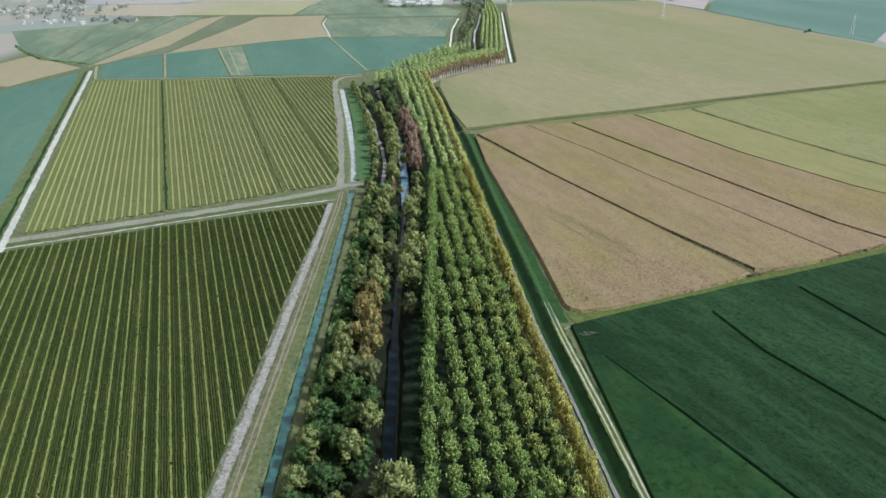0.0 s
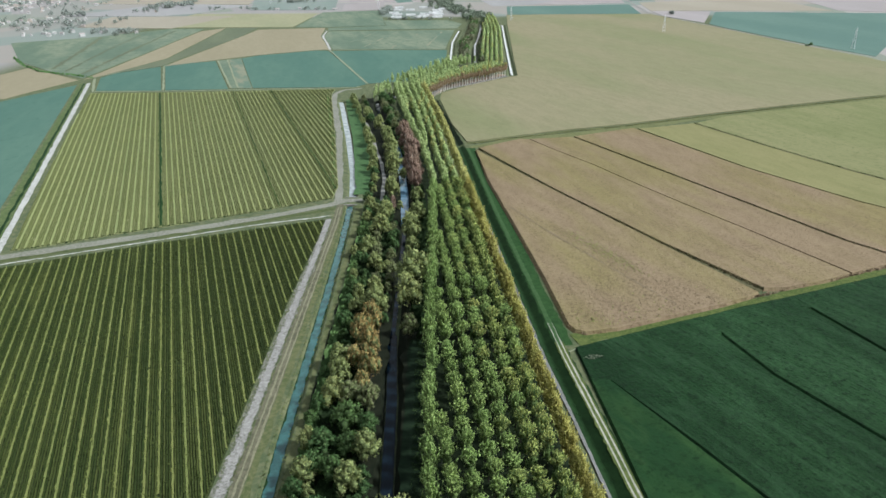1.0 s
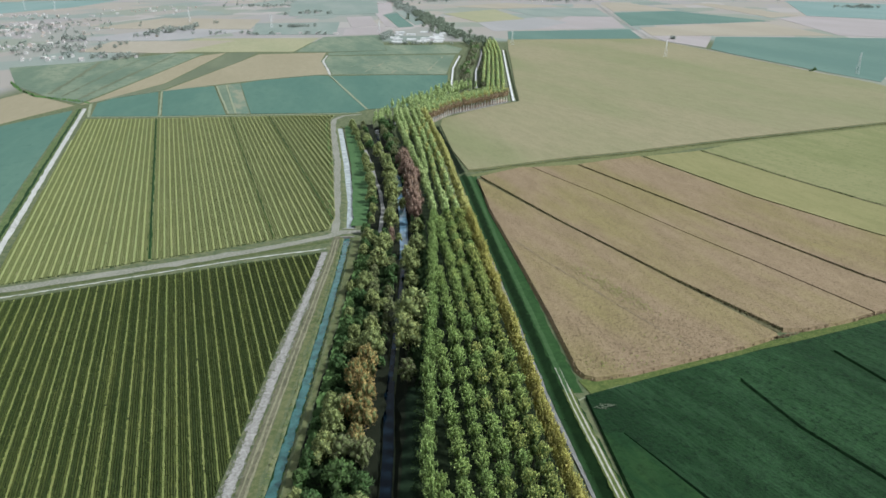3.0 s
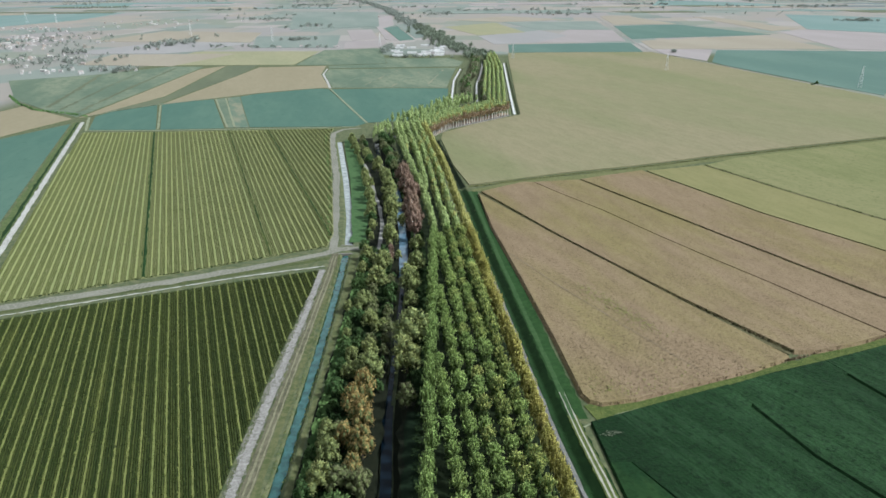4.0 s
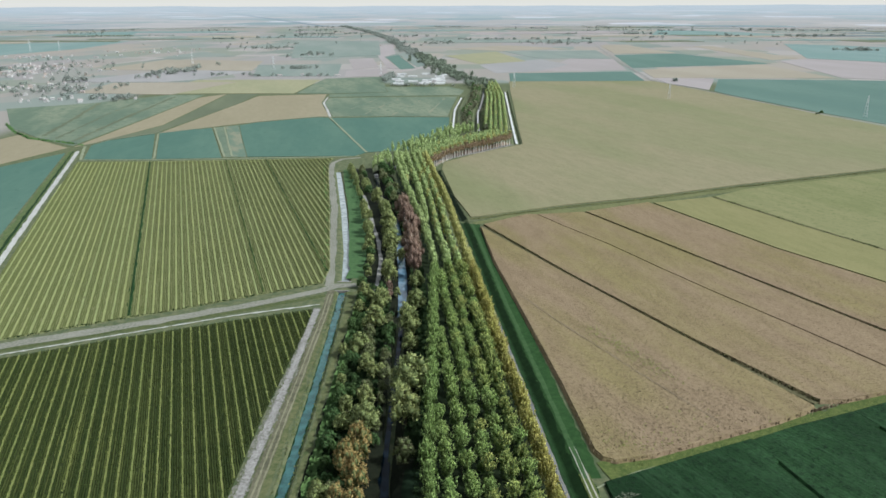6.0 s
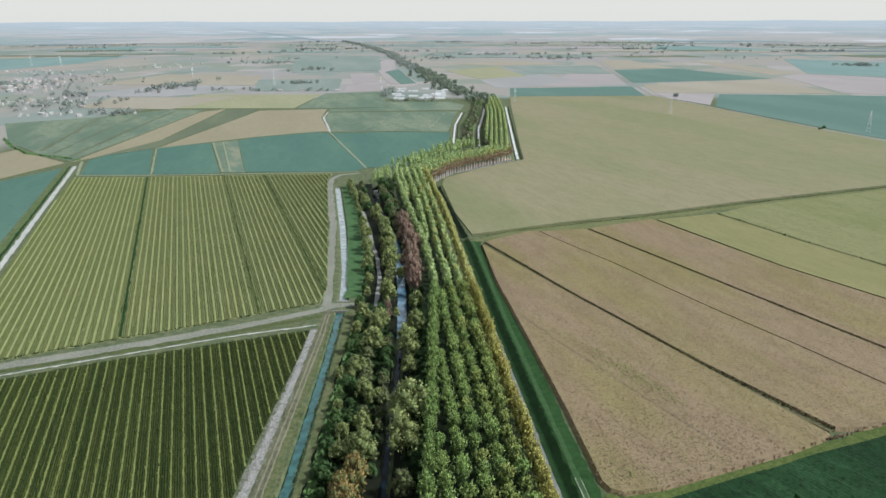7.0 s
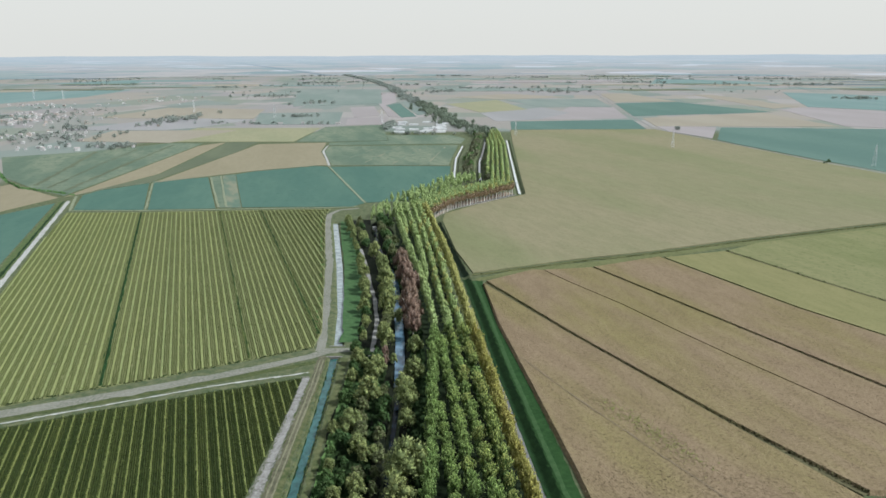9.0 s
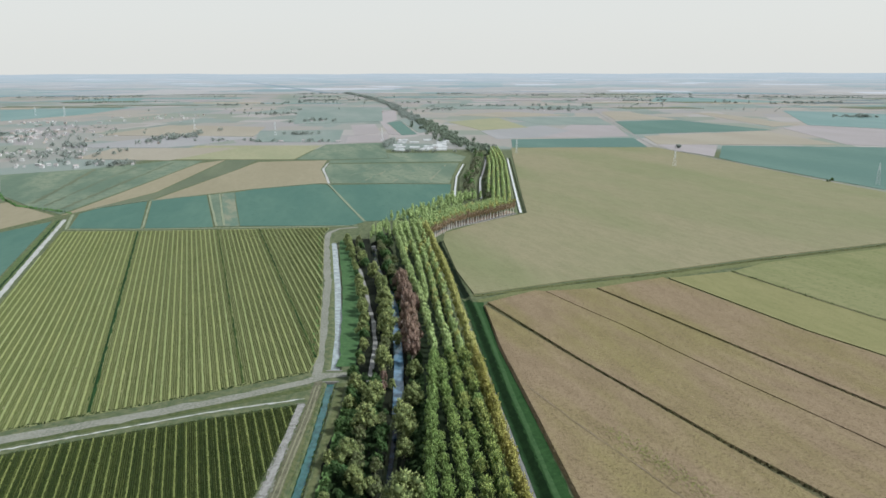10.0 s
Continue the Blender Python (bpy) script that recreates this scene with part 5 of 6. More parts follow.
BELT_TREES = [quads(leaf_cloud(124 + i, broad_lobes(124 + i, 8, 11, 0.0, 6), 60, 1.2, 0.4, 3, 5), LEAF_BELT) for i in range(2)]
near_wood, far_wood, belt_wood = [], [], []
front_wood = []
for y in np.arange(560, 720, 5.0):
    c = float(along(RIVER, y))
    for off in (-9, -4, 5, 10):
        front_wood.append((c + off + rng.normal(0, 1), y + 14 * (600 < y) + rng.normal(0, 1.5), int(rng.integers(0, 3)), rng.uniform(0.7, 1.0)))
for y in np.arange(730, 1130, 6.0):
    c = float(along(RIVER, y))
    for off in (-7.5, -12.5, 7.5):
        if off > 0 and y > 860 and rng.random() < 0.3 or off == -12.5 and y < 860 and rng.random() < 0.55:
            continue
        near_wood.append((c + off - (2.5 if off < 0 and y < 905 else 0) + rng.normal(0, 1), y, int(rng.integers(0, 3)), rng.uniform(0.55, 0.95)))
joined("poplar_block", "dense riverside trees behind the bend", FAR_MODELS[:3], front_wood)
joined("river_wood", "riverside trees along the further river", FAR_TREES, near_wood)
BELT = [(62, 1120), (39, 1245), (11, 1370), (-22, 1584), (-64, 1903), (-127, 2221), (-206, 2827), (-363, 3605), (-602, 4552), (-650, 4750)]
for (ax, ay), (bx, by) in zip(BELT, BELT[1:]):
    n = int(math.hypot(bx - ax, by - ay) / 3.6)
    for i in range(n):
        k = rng.random()
        (belt_wood if ay < 1900 else far_wood).append((ax + (bx - ax) * k + rng.normal(0, 14 if ay < 1900 else 9), ay + (by - ay) * k, int(rng.integers(0, 2)), rng.uniform(0.8, 1.3)))


def clump(x, y, n, sx, sy, s0=0.8, s1=1.3):
    for _ in range(n):
        far_wood.append((x + rng.normal(0, sx), y + rng.normal(0, sy), int(rng.integers(0, 2)), rng.uniform(s0, s1)))


for spec in ((-96, 1266, 14, 5, 40), (-525, 1355, 18, 12, 60), (-508, 1440, 14, 10, 60), (-536, 2231, 22, 60, 25), (-642, 3295, 8, 15, 20), (-339, 1908, 16, 25, 30), (-17, 2497, 22, 50, 40), (351, 2486, 26, 60, 50), (495, 2482, 4, 8, 8),
             (1161, 2048, 24, 45, 20), (389, 1223, 5, 4, 4, 0.6, 0.8), (-40, 1158, 16, 22, 4, 0.5, 0.8), (-480, 1010, 12, 20, 10, 0.6, 0.9), (-440, 1000, 10, 12, 14, 0.6, 0.9),
             (-560, 1100, 10, 25, 15, 0.7, 1.0), (-620, 1250, 8, 20, 15), (-330, 1340, 22, 60, 6, 0.5, 0.9), (-300, 1495, 14, 22, 6, 0.8, 1.0), (600, 2700, 14, 160, 30, 0.5, 0.8), (1000, 2500, 10, 200, 60, 0.5, 0.8), (-700, 2500, 16, 200, 30, 0.5, 0.9), (100, 2750, 14, 120, 40, 0.5, 0.9)):
    clump(*spec)
for _ in range(60):
    far_wood.append((rng.normal(-640, 70), rng.normal(1130, 60), int(rng.integers(0, 2)), rng.uniform(0.5, 1.0)))
for _ in range(150):
    far_wood.append((rng.normal(-840, 90), rng.normal(1470, 130), int(rng.integers(0, 2)), rng.uniform(0.4, 0.8)))
# hedges and spinneys of the far plain
for _ in range(46):
    y = rng.uniform(2750, 4650)
    x, long = rng.uniform(-0.75, 0.75) * y, rng.uniform(60, 420)
    for _ in range(int(long / rng.uniform(7, 22))):
        k = rng.uniform(-0.5, 0.5)
        far_wood.append((x + long * k, y + 0.12 * long * k + rng.normal(0, 9), int(rng.integers(0, 2)), rng.uniform(0.7, 1.4)))
for _ in range(26):
    far_wood.append((rng.uniform(900, 2400), rng.uniform(2700, 4300), int(rng.integers(0, 2)), rng.uniform(1.2, 2.0)))
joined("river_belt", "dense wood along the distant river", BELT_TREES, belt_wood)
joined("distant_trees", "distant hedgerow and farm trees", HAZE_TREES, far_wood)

# ---- field plants ----
def tufts(name, label, poly, n, h, size, material):
    """Single plants standing out of a crop's canopy, too many to count."""
    xs, ys = [q[0] for q in poly], [q[1] for q in poly]
    verts, faces, made = [], [], 0
    while made < n:
        x, y = rng.uniform(min(xs), max(xs)), rng.uniform(min(ys), max(ys))
        if not inside(x, y, poly):
            continue
        made += 1
        a, s, t = rng.uniform(-1.5, 0.0), size * rng.uniform(0.6, 1.3), h + rng.uniform(0.1, 0.55) * size
        for b in (a, a + 1.5):
            c, d = math.cos(b) * s, math.sin(b) * s
            k = len(verts)
            verts += [(x - c * 0.5, y - d * 0.5, h - 0.05), (x + c * 0.5, y + d * 0.5, h - 0.05), (x + c * 0.25, y + d * 0.25, t), (x - c * 0.4, y - d * 0.4, t - 0.08)]
            faces.append((k, k + 1, k + 2, k + 3))
    return tagged(new(name, soft_mesh(name, verts, faces, [(0.2, 0, 0.98)] * len(verts), material)), label, "crop", kind="stuff")


def fringe(name, label, points, n, h, size, spread, material):
    """Ragged plants along the edge of a field."""
    verts, faces = [], []
    for (ax, ay), (bx, by) in zip(points, points[1:]):
        length = math.hypot(bx - ax, by - ay)
        for _ in range(int(length * n)):
            k = rng.random()
            x, y = ax + (bx - ax) * k + spread * float(np.clip(rng.normal(), -1.5, 1.5)), ay + (by - ay) * k + rng.normal(0, spread)
            a, s, t = rng.uniform(-1.57, 1.57), size * rng.uniform(0.5, 1.3), h * rng.uniform(0.6, 1.15)
            c, d = math.cos(a) * s, math.sin(a) * s
            i = len(verts)
            verts += [(x - c * 0.5, y - d * 0.5, 0), (x + c * 0.5, y + d * 0.5, 0), (x + c * 0.35, y + d * 0.35, t), (x - c * 0.3, y - d * 0.3, t * 0.9)]
            faces.append((i, i + 1, i + 2, i + 3))
    return tagged(new(name, soft_mesh(name, verts, faces, [(0.3, 0, 0.95)] * len(verts), material)), label, "plants", kind="stuff")


def blotches(name, label, poly, n, z, material):
    """Small irregular flat patches, lying on a canopy."""
    xs, ys = [q[0] for q in poly], [q[1] for q in poly]
    verts, faces = [], []
    while len(faces) < n:
        x, y = rng.uniform(min(xs), max(xs)), rng.uniform(min(ys), max(ys))
        if inside(x, y, poly):
            k, r = len(verts), rng.uniform(0.05, 0.28)
            verts += [(x + r * rng.uniform(0.6, 1.5) * math.cos(a), y + r * rng.uniform(0.5, 1.0) * math.sin(a), z + 0.002 * len(faces)) for a in np.linspace(0, 5.4, 7)]
            faces.append(tuple(range(k, k + 7)))
    return tagged(new(name, mesh_of(name, verts, faces, material)), label, "crop", kind="stuff")


def area(poly):
    return abs(sum(a[0] * b[1] - b[0] * a[1] for a, b in zip(poly, poly[1:] + poly[:1]))) / 2


for _, poly in MAIZE:
    tufts("maize_plants", "dry tan maize tops above the canopy", poly, int(area(poly) * 1.2), 1.31, 0.22, CORN_LEAF)
tufts("olive_crop_plants", "pale olive crop tops above the canopy", [(15.8, 437), (77, 464), (205, 514.5), (300, 550), (200, 700), (72, 665), (30, 628), (-0.5, 590), (6.8, 484)], 7000, 0.55, 0.3, OLIVE_LEAF)
for _, poly in GREENS:
    tufts("dark_crop_plants", "dark green crop leaves above the canopy", poly, int(min(area(poly) * 1.4, 20000)), 0.82, 0.34, CROP_LEAF)
for spot, n in (([(42.8, 187.6), (45.2, 189.6), (50.6, 189.2), (47.6, 187.8), (46.4, 186.8)], 90),):
    blotches("bald_patch", "pale thin stalks on a bald patch of the crop", spot, n, 0.9, BALD_LEAF)
for _, poly in MAIZE:
    tufts("withered_maize", "dark brown stalks scattered through the maize", poly, int(area(poly) * 0.5), 1.31, 0.36, MAIZE_DARK)
tufts("maize_weeds", "dark brown weeds standing in the maize", MAIZE[0][1], 260, 1.3, 0.42, LEAF_RUST)
tufts("withered_maize", "dark brown stalks crowding the field corner", [(42.2, 207.5), (47, 203.5), (57.5, 206), (99, 222), (84, 240), (60, 246), (39.5, 240)], 1100, 1.32, 0.42, MAIZE_DARK)
tufts("maize_weeds", "dark brown weeds standing in the maize", MAIZE[1][1], 110, 1.3, 0.42, LEAF_RUST)
g = np.random.default_rng(5)
WEEDS = []
for _ in range(600):
    u, w = g.beta(2, 2), g.normal(0, 2.2)
    WEEDS.append((53 + 26 * u + w * 0.9, 289 - 48 * u + w * 0.45))
WEEDS += [(g.uniform(45, 108), 206 + g.exponential(6) + (g.uniform(0, 1)) * 3) for _ in range(350)]
verts, faces = [], []
for x, y in WEEDS:
    if not any(inside(x, y, poly) for _, poly in MAIZE):
        continue
    a, r = g.uniform(0, 6.28), g.uniform(0.15, 0.4)
    c, d, k = math.cos(a) * r, math.sin(a) * r, len(verts)
    verts += [(x - c, y - d, 1.42), (x + d * 0.6, y - c * 0.6, 1.5 + r * 0.3), (x + c, y + d, 1.42), (x - d * 0.6, y + c * 0.6, 1.44)]
    faces.append((k, k + 1, k + 2, k + 3))
tagged(new("green_weeds", soft_mesh("green_weeds", verts, faces, [(0.2, 0, 0.98)] * len(verts), MAIZE_WEED)), "green weeds growing through the maize", "weeds", kind="stuff")
fringe("furrow_weeds", "dark green weeds along the furrow in the maize", [(22.4, 419.5), (57.2, 343.5), (92.3, 275.2), (117.5, 232.8)], 5, 1.6, 0.5, 0.4, FURROW_LEAF)
fringe("furrow_weeds", "dark green weeds along the furrow in the maize", [(84.9, 445.5), (137.7, 341.4), (171.2, 276), (185.6, 256.5)], 4, 1.6, 0.5, 0.4, FURROW_LEAF)
fringe("furrow_weeds", "bushy green weeds along the field furrow", [(176, 482), (203.5, 419.8), (229, 369.5), (281, 285.5)], 2.2, 1.3, 0.8, 0.4, GRASS_LEAF)
fringe("furrow_weeds", "thin weeds along the furrow beside the maize", [(130.3, 466.8), (169.3, 379.8), (202.5, 324.5), (240.5, 277.5)], 1.6, 0.9, 0.5, 0.35, HEDGE_LEAF)
fringe("maize_edge", "ragged dry maize along the field edge", [(20.5, 416), (24.5, 360), (32.3, 297), (38.6, 244), (42.0, 207.3), (43.6, 204), (46.6, 202.6), (57.5, 205), (77.2, 212.7), (99, 221.1), (110, 226.4), (126.4, 233.1), (143, 238.6), (184.5, 256), (240, 277.3)], 6, 1.35, 0.3, 0.3, CORN_LEAF)
fringe("verge_plants", "weeds and tall grass on the field margin", [(43, 199), (60.5, 203.8), (105, 221.6), (176, 249.2), (250, 277)], 8, 0.35, 0.4, 1.1, MARGIN_LEAF)
fringe("hedge_plants", "low weeds along the field edge", [(15, 433), (77.4, 459.5), (128.8, 477), (205, 509.5), (343, 561.5), (470, 606)], 3.5, 0.7, 0.8, 0.7, HEDGE_LEAF)
fringe("field_hedge", "dark hedge along the meadow edge", [(-474, 792), (-436, 742), (-398, 702), (-354, 681), (-330, 668)], 1.4, 1.9, 1.7, 0.8, LEAF_GREEN)
fringe("field_foot_weeds", "dark weeds at the foot of the crop rows", [(-182, 272.5), (-173, 275.5), (-130, 297), (-113, 304.5), (-56, 334)], 3.0, 0.55, 0.8, 0.35, UNDERWOOD)
fringe("track_edge_grass", "dry grass creeping over the gravel track", [(-51.6, 64), (-51.5, 124), (-51.6, 226), (-51.2, 262), (-51.8, 307)], 5, 0.2, 0.45, 0.3, GRASS_LEAF)
fringe("track_edge_grass", "low weeds along the gravel track", [(-54.7, 64), (-54.4, 124), (-54.9, 226), (-54.0, 262), (-55.0, 305)], 5, 0.25, 0.45, 0.3, GRASS_LEAF)
fringe("wood_undergrowth", "undergrowth below the riverside trees, painted dark for shade", [(-28, 64), (-28.5, 200), (-29.5, 325)], 30, 1.4, 1.5, 3.8, UNDERWOOD)
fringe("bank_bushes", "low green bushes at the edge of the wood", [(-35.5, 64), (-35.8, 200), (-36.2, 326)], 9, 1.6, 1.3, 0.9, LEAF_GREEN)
# added growth that covers light stripes and stands in for shade
fringe("bank_undergrowth", "low growth added to darken the river bank, standing in for shade", [(-6.4, 64), (-6.8, 140), (-7.6, 205)], 9, 0.5, 1.0, 0.9, UNDERWOOD)
fringe("wood_undergrowth", "undergrowth on the river bank, painted dark for shade", [(-9.0, 205), (-10, 306), (-13, 346), (-18, 396), (-24, 430), (-36, 500)], 14, 1.2, 1.5, 1.7, UNDERWOOD)
fringe("track_bushes", "low dark bushes along the earth track", [(-56.0, 340), (-61.5, 380), (-72.5, 454), (-91.0, 556), (-95.5, 590)], 0.35, 1.0, 1.3, 0.5, LEAF_GREEN)
fringe("canal_weeds", "reeds and weeds along the canal edge", [(along(CANAL, y) - 2.1, y) for y in range(64, 326, 10)], 2.4, 0.4, 0.5, 0.35, GRASS_LEAF)
fringe("canal_reeds", "reeds and weeds on the canal bank", [(along(CANAL, y) + 2.1, y) for y in range(64, 326, 10)], 2.0, 0.4, 0.5, 0.4, GRASS_LEAF)

# ---- bridge ----
def culvert():
    ob = tagged(new("culvert_bridge"), "small concrete bridge carrying the track over the canal", "bridge")
    for name, y0, y1, h in (("headwall", 324.8, 325.6, 0.16), ("headwall", 335.4, 336.2, 0.16)):
        bm = bmesh.new()
        bmesh.ops.create_cube(bm, size=1.0, matrix=Matrix.LocRotScale((along(CANAL, y0), (y0 + y1) / 2, (h - 2.0) / 2), None, (6.6, y1 - y0, h + 2.0)))
        bmesh.ops.bevel(bm, geom=bm.edges[:], offset=0.06, segments=1, affect="EDGES")
        part(name, bm_mesh(name, bm, OLD_CONCRETE), ob)
    return ob


culvert()

# ---- pylons ----
def beam(verts, faces, a, b, r):
    a, b = Vector(a), Vector(b)
    d = (b - a).normalized()
    n = d.orthogonal().normalized()
    m = d.cross(n)
    k = len(verts)
    for q in (a, b):
        for s, t in ((1, 0), (0, 1), (-1, 0), (0, -1)):
            v = q + (n * s + m * t) * r
            verts.append(tuple(v))
    for j in range(4):
        faces.append((k + j, k + (j + 1) % 4, k + 4 + (j + 1) % 4, k + 4 + j))


def pylon(h=24.0):
    ob = tagged(new("pylon"), "pale steel lattice power pylon standing in a field", "pylon", "power line pylons")
    wide = lambda z: 1.5 * (1 - z / h) + 0.35
    corners = ((-1, -1), (1, -1), (1, 1), (-1, 1))
    for sx, sy in corners:
        v, f = [], []
        beam(v, f, (sx * wide(0), sy * wide(0), -0.2), (sx * wide(h), sy * wide(h), h), 0.09)
        part("leg", mesh_of("leg", v, f, STEEL), ob)
    v, f = [], []
    zs = np.linspace(0.5, h - 1, 9)
    for i, (z0, z1) in enumerate(zip(zs, zs[1:])):
        for (ax, ay), (bx, by) in zip(corners, corners[1:] + corners[:1]):
            beam(v, f, (ax * wide(z0), ay * wide(z0), z0), (bx * wide(z1), by * wide(z1), z1), 0.045)
            beam(v, f, (bx * wide(z0), by * wide(z0), z0), (ax * wide(z1), ay * wide(z1), z1), 0.045)
    part("lattice", mesh_of("lattice", v, f, STEEL), ob)
    for z, l in ((h - 1.0, 2.6), (h - 4.0, 3.4), (h - 7.0, 3.0)):
        v, f = [], []
        beam(v, f, (-l, 0, z), (l, 0, z), 0.14)
        beam(v, f, (-l, 0, z), (0, 0, z + 0.9), 0.08)
        beam(v, f, (l, 0, z), (0, 0, z + 0.9), 0.08)
        part("crossarm", mesh_of("crossarm", v, f, STEEL), ob)
    return ob


first = pylon()
first.matrix_basis = pose(473, 825, 0, 0, 0, 45)
for x, y, s in ((303.5, 990, 0.9), (109, 1141, 0.9), (-116, 1350, 1.0), (-343, 1475, 1.1), (-558, 1625, 1.1), (-1102, 2099, 1.2), (-1204, 2129, 1.2)):
    copy_thing(first, Matrix.LocRotScale((x, y, 0), Euler((0, 0, radians(45))), (s, s, s)))

# ---- village, farms and sheds ----
def gable(l, w, h, top, over=0.3):
    """Wall box and roof prism, as vertices and faces, standing on z = 0."""
    wall_v = [(sx * l / 2, sy * w / 2, z) for z in (-0.2, h) for sx, sy in ((-1, -1), (1, -1), (1, 1), (-1, 1))] + [(-l / 2, 0, top - 0.1), (l / 2, 0, top - 0.1)]
    wall_f = [(0, 1, 5, 4), (1, 2, 6, 9, 5), (2, 3, 7, 6), (3, 0, 4, 8, 7)]
    a, b = l / 2 + over, w / 2 + over
    low = h - over * (top - h) / (w / 2)
    roof_v = [(-a, -b, low), (a, -b, low), (a, b, low), (-a, b, low), (-a, 0, top), (a, 0, top)]
    roof_v += [(x, y, z + 0.22) for x, y, z in roof_v]
    roof_f = [(6, 7, 11, 10), (9, 10, 11, 8), (0, 4, 5, 1), (3, 2, 5, 4), (0, 1, 7, 6), (2, 3, 9, 8), (0, 6, 10, 4), (3, 4, 10, 9), (1, 5, 11, 7), (2, 8, 11, 5)]
    return wall_v, wall_f, roof_v, roof_f


DARK_PANE = plain("window_glass", (0.05, 0.06, 0.07), (0.09, 0.10, 0.11), 0.5, 0.2)


def house(label, l, w, h, top, wall, roof):
    ob = tagged(new("house"), label, "house", "houses of the village" if l > 6 else "")
    wv, wf, rv, rf = gable(l, w, h, top)
    part("wall", mesh_of("wall", wv, wf, wall), ob)
    part("roof", mesh_of("roof", rv, rf, roof), ob)
    pane = mesh_of("window", [(x, y, z) for y in (-0.04, 0.04) for x, z in ((-0.55, 0), (0.55, 0), (0.55, 1.4), (-0.55, 1.4))], [(0, 1, 2, 3), (7, 6, 5, 4), (0, 4, 5, 1), (1, 5, 6, 2), (2, 6, 7, 3), (3, 7, 4, 0)], DARK_PANE)
    for x in (-l * 0.3, 0, l * 0.3):
        for z in (1.0, 3.8):
            if z + 1.6 < h:
                part("window", pane, ob, at=pose(x, -w / 2 - 0.03, z))
    return ob


HOUSES = [
    house("white rendered house with a clay tile roof", 12, 9, 6, 8.2, WALL_WHITE, TILE),
    house("ochre rendered house with a clay tile roof", 11, 9, 6, 8.0, WALL_TAN, TILE),
    house("long white farm building with a clay roof", 20, 9, 4.2, 6.4, WALL_WHITE, TILE),
    house("pale flat-pitched house with a light roof", 13, 11, 6.4, 7.6, WALL_WHITE, CONCRETE),
]
sites = []
for n, cx, cy, sx, sy in ((62, -815, 1385, 48, 55), (34, -880, 1560, 55, 55), (24, -1010, 1850, 85, 50), (14, -790, 2030, 70, 16), (10, -520, 1005, 45, 22), (26, -660, 1120, 55, 45), (12, -700, 2150, 150, 30)):
    made = 0
    while made < n:
        x, y = rng.normal(cx, sx), rng.normal(cy, sy)
        if all(math.hypot(x - a, y - b) > 11 for a, b in sites):
            sites.append((x, y))
            made += 1
sites += [(-559, 985), (-530, 976), (-472, 1004), (-459, 1034), (-524, 1297), (-508, 1302), (-692, 1897), (-195, 1338), (-230, 1340), (-300, 1338), (-260, 1342), (-350, 1900), (-325, 1915), (-10, 2440), (20, 2470), (330, 2440), (365, 2430), (300, 2460), (-190, 2380), (-205, 2350), (-560, 2215)]
for i, (x, y) in enumerate(sites):
    plant(HOUSES, int(rng.integers(0, 4)) if i > 3 else i, x, y, rng.uniform(0.55, 0.9), radians(20) + (math.pi / 2) * int(rng.integers(0, 2)) + rng.normal(0, 0.2))


def greenhouse():
    ob = tagged(new("greenhouse"), "white plastic greenhouse tunnel on bare ground", "greenhouse", "greenhouses by the river wood")
    v, f = [], []
    for i, x in enumerate((-8, 8)):
        for j in range(7):
            a = math.pi * j / 6
            v.append((x, -3.6 * math.cos(a), 3.0 * math.sin(a) - 0.05))
    f = [(j, j + 1, j + 8, j + 7) for j in range(6)] + [tuple(range(6, -1, -1)), tuple(range(7, 14))]
    part("cover", mesh_of("cover", v, f, SHEET), ob)
    v, f = [], []
    for x in (-8, -4, 0, 4, 8):
        for j in range(6):
            a, b = math.pi * j / 6, math.pi * (j + 1) / 6
            beam(v, f, (x, -3.66 * math.cos(a), 3.06 * math.sin(a)), (x, -3.66 * math.cos(b), 3.06 * math.sin(b)), 0.06)
    part("hoops", mesh_of("hoops", v, f, STEEL), ob)
    return ob


hut = house("small white hut among the riverside trees", 2.8, 2.4, 2.2, 2.8, WALL_WHITE, CONCRETE)
hut.matrix_basis = Matrix.LocRotScale((-50.3, 541, 0), Euler((0, 0, radians(30))), (0.75, 0.75, 0.75))
shed = greenhouse()
shed.matrix_basis = pose(-72, 1182, 0, 0, 0, 4)
for i in range(1, 48):
    r, c = divmod(i, 4)
    if rng.random() < 0.5:
        copy_thing(shed, pose(-76 + 23 * c + 3 * rng.normal(), 1176 + 17 * r + 2 * rng.normal(), 0, 0, 0, 4))

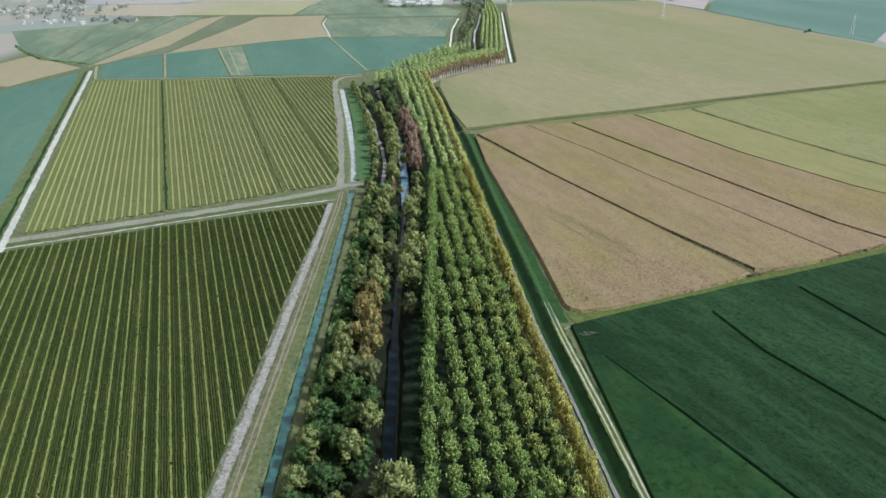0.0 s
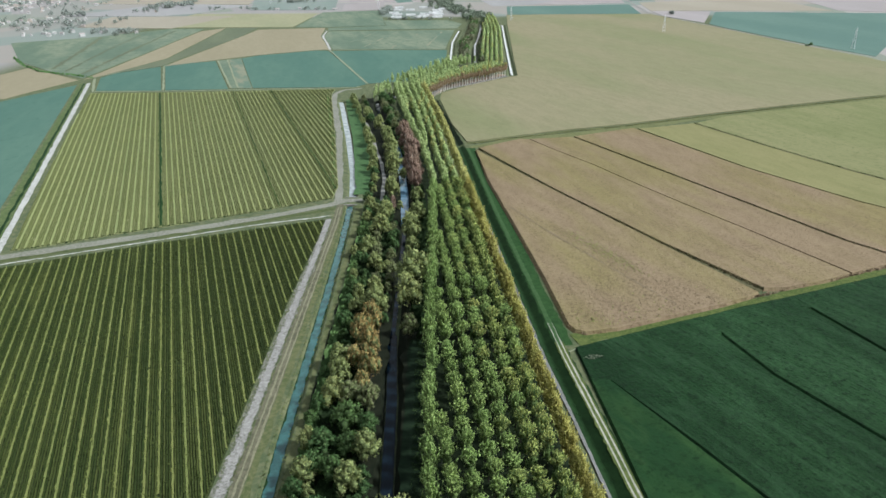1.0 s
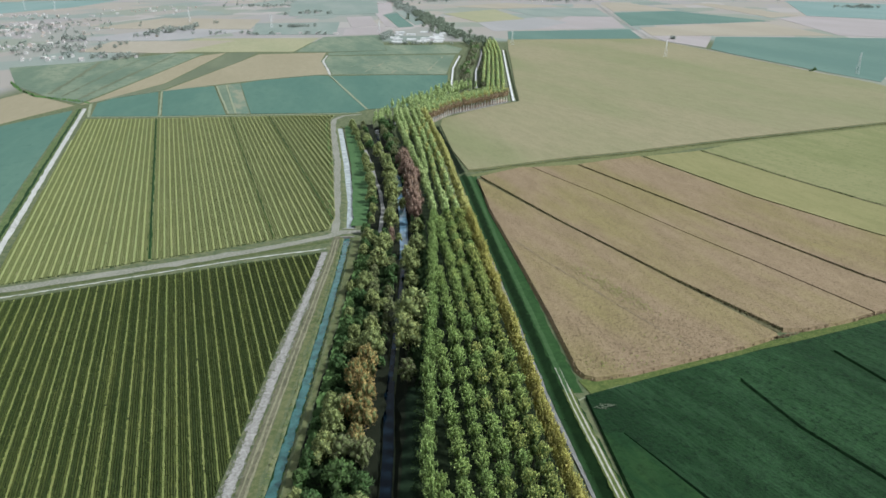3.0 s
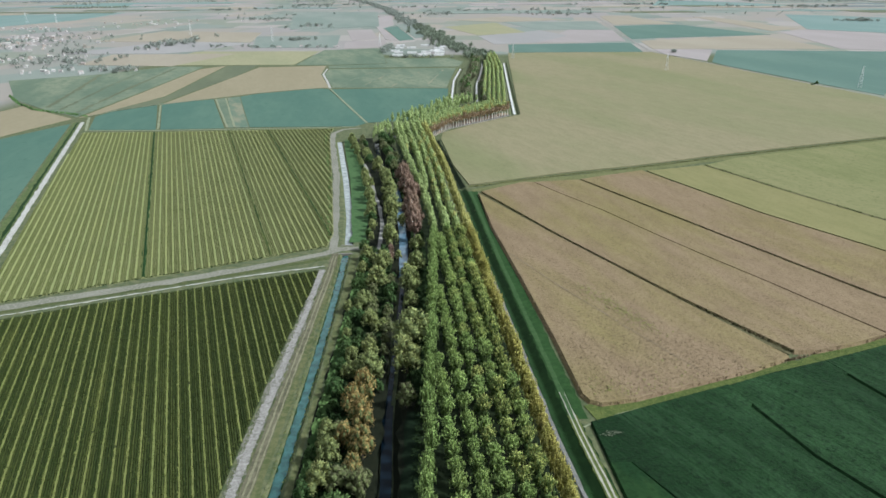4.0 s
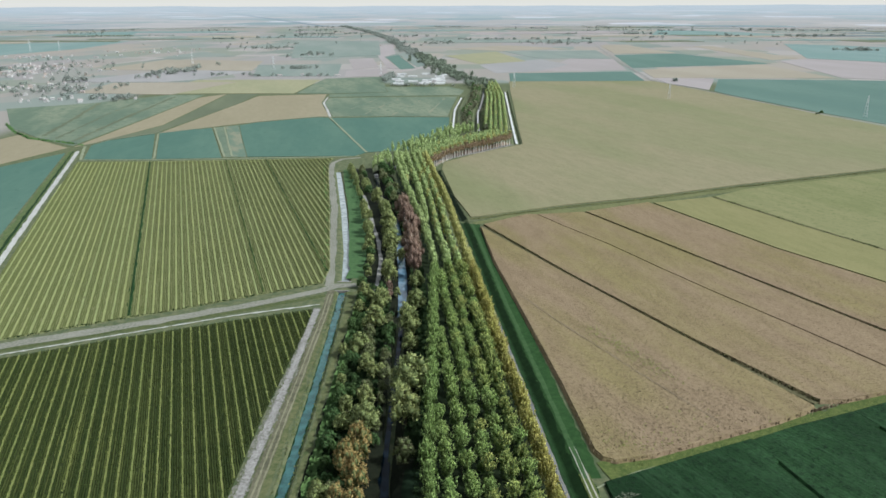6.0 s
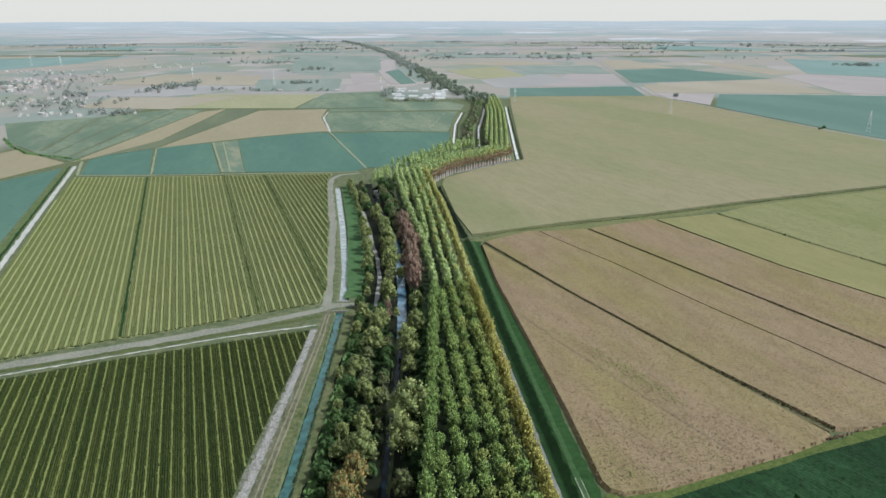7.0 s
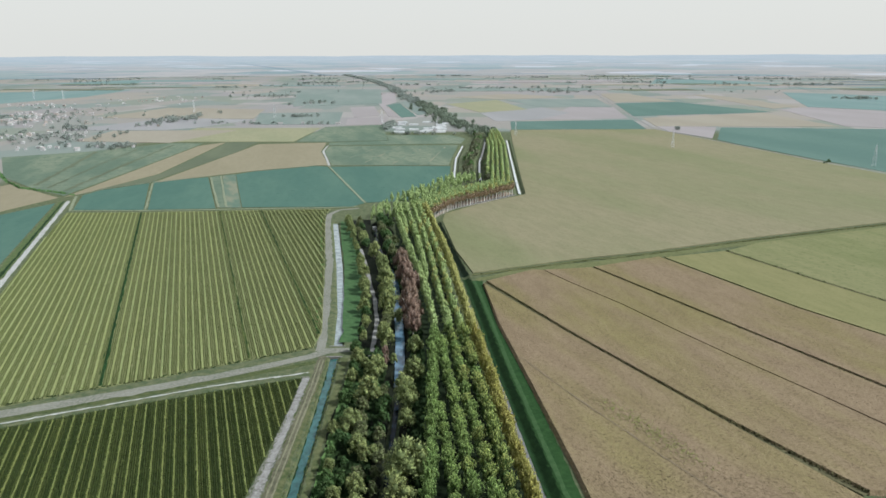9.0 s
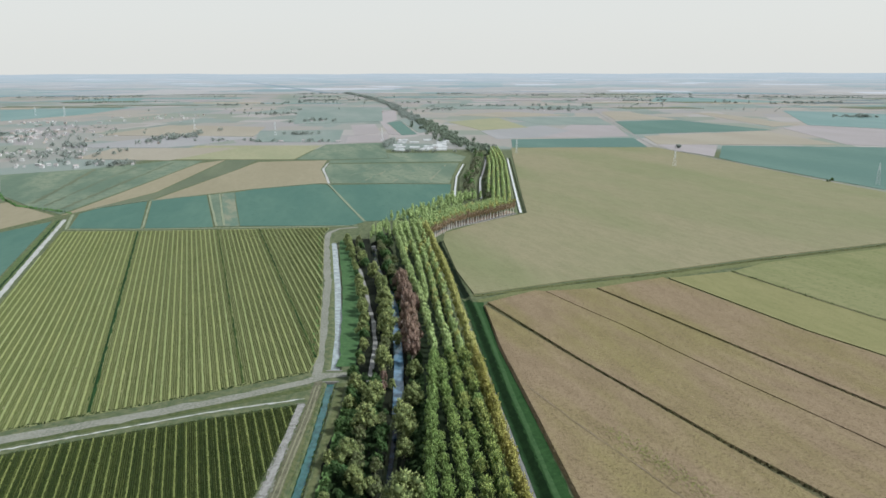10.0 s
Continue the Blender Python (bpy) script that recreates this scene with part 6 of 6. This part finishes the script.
# ---- far distance ----
def distance_wall():
    """A glowing wall, 4.8 km off, painted as far country in haze, that closes the view up to the horizon."""
    m = bpy.data.materials.new("painted_haze")
    m.use_nodes = True
    t = m.node_tree
    t.nodes.remove(t.nodes["Principled BSDF"])

    def sums(kind, a, b):
        n = t.nodes.new("ShaderNodeMath")
        n.operation = kind
        for slot, value in enumerate((a, b)):
            if isinstance(value, bpy.types.NodeSocket):
                t.links.new(value, n.inputs[slot])
            else:
                n.inputs[slot].default_value = value
        return n.outputs[0]

    xyz = t.nodes.new("ShaderNodeSeparateXYZ")
    t.links.new(place(t), xyz.inputs[0])
    # foreshortening painted on to suit the view: plots get thinner towards the horizon
    deep = sums("DIVIDE", 119.0, sums("SUBTRACT", 136.0, xyz.outputs[2]))
    flat = t.nodes.new("ShaderNodeCombineXYZ")
    t.links.new(sums("MULTIPLY", xyz.outputs[0], deep), flat.inputs[0])
    t.links.new(sums("MULTIPLY", xyz.outputs[1], deep), flat.inputs[1])

    def plots(scale, turn):
        mp = t.nodes.new("ShaderNodeMapping")
        mp.inputs["Rotation"].default_value = (0, 0, radians(turn))
        mp.inputs["Scale"].default_value = scale
        t.links.new(flat.outputs[0], mp.inputs[0])
        return mp.outputs[0]

    v = node(t, "ShaderNodeTexVoronoi", Scale=1.0, Randomness=0.8)
    v.distance = "CHEBYCHEV"
    t.links.new(plots((0.0022, 0.0016, 0), 7), v.inputs["Vector"])
    sep = t.nodes.new("ShaderNodeSeparateColor")
    t.links.new(v.outputs["Color"], sep.inputs[0])
    r = t.nodes.new("ShaderNodeValToRGB")
    r.color_ramp.interpolation = "CONSTANT"
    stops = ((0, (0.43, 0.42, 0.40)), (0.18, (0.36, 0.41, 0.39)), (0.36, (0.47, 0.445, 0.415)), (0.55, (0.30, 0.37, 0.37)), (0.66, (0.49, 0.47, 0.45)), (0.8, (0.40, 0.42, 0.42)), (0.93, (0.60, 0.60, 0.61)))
    for i, (at, colour) in enumerate(stops):
        e = r.color_ramp.elements[i] if i < 2 else r.color_ramp.elements.new(at)
        e.position, e.color = at, (*colour, 1)
    t.links.new(sep.outputs[0], r.inputs[0])
    c = r.outputs[0]
    # woods and hedges painted as thin streaks, blue-grey with haze
    woods = cloud(t, plots((0.0006, 0.0022, 0), 3), 1.6, 4, 0.6)
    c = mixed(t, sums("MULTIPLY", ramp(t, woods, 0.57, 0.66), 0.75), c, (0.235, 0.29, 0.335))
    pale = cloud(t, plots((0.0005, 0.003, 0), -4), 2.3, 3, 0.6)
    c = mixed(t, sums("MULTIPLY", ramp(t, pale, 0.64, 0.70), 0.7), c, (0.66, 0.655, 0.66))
    # the wooded river painted on towards the horizon, placed to fit the camera's view
    u = sums("SUBTRACT", -645.0, xyz.outputs[0])
    gap = sums("ABSOLUTE", sums("SUBTRACT", sums("ADD", xyz.outputs[2], 17.0), sums("MULTIPLY", u, 0.147)), 0.0)
    gap = sums("ADD", gap, sums("MULTIPLY", sums("SUBTRACT", woods, 0.5), 9.0))
    belt = sums("MULTIPLY", sums("MULTIPLY", ramp(t, gap, 6.0, 2.0), ramp(t, u, 780, 560)), ramp(t, u, -120, -60))
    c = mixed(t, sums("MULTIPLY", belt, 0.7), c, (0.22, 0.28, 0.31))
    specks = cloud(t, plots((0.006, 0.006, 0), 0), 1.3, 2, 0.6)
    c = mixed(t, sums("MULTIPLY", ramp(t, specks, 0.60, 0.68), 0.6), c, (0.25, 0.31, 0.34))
    # haze painted over it all, denser towards the top
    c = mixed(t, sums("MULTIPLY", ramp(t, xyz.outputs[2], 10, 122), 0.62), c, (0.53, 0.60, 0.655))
    # the wall gives off these colours itself
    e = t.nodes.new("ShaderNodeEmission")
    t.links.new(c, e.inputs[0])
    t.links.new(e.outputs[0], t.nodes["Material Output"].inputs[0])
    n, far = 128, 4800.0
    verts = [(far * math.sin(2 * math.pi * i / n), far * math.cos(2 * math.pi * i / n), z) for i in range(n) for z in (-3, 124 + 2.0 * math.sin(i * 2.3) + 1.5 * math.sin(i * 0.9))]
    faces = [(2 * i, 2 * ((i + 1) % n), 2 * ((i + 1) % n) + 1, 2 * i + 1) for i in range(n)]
    tagged(new("backdrop", mesh_of("backdrop", verts, faces, m)), "glowing wall painted as a hazy distant plain up to the horizon", "backdrop", kind="structure")


distance_wall()
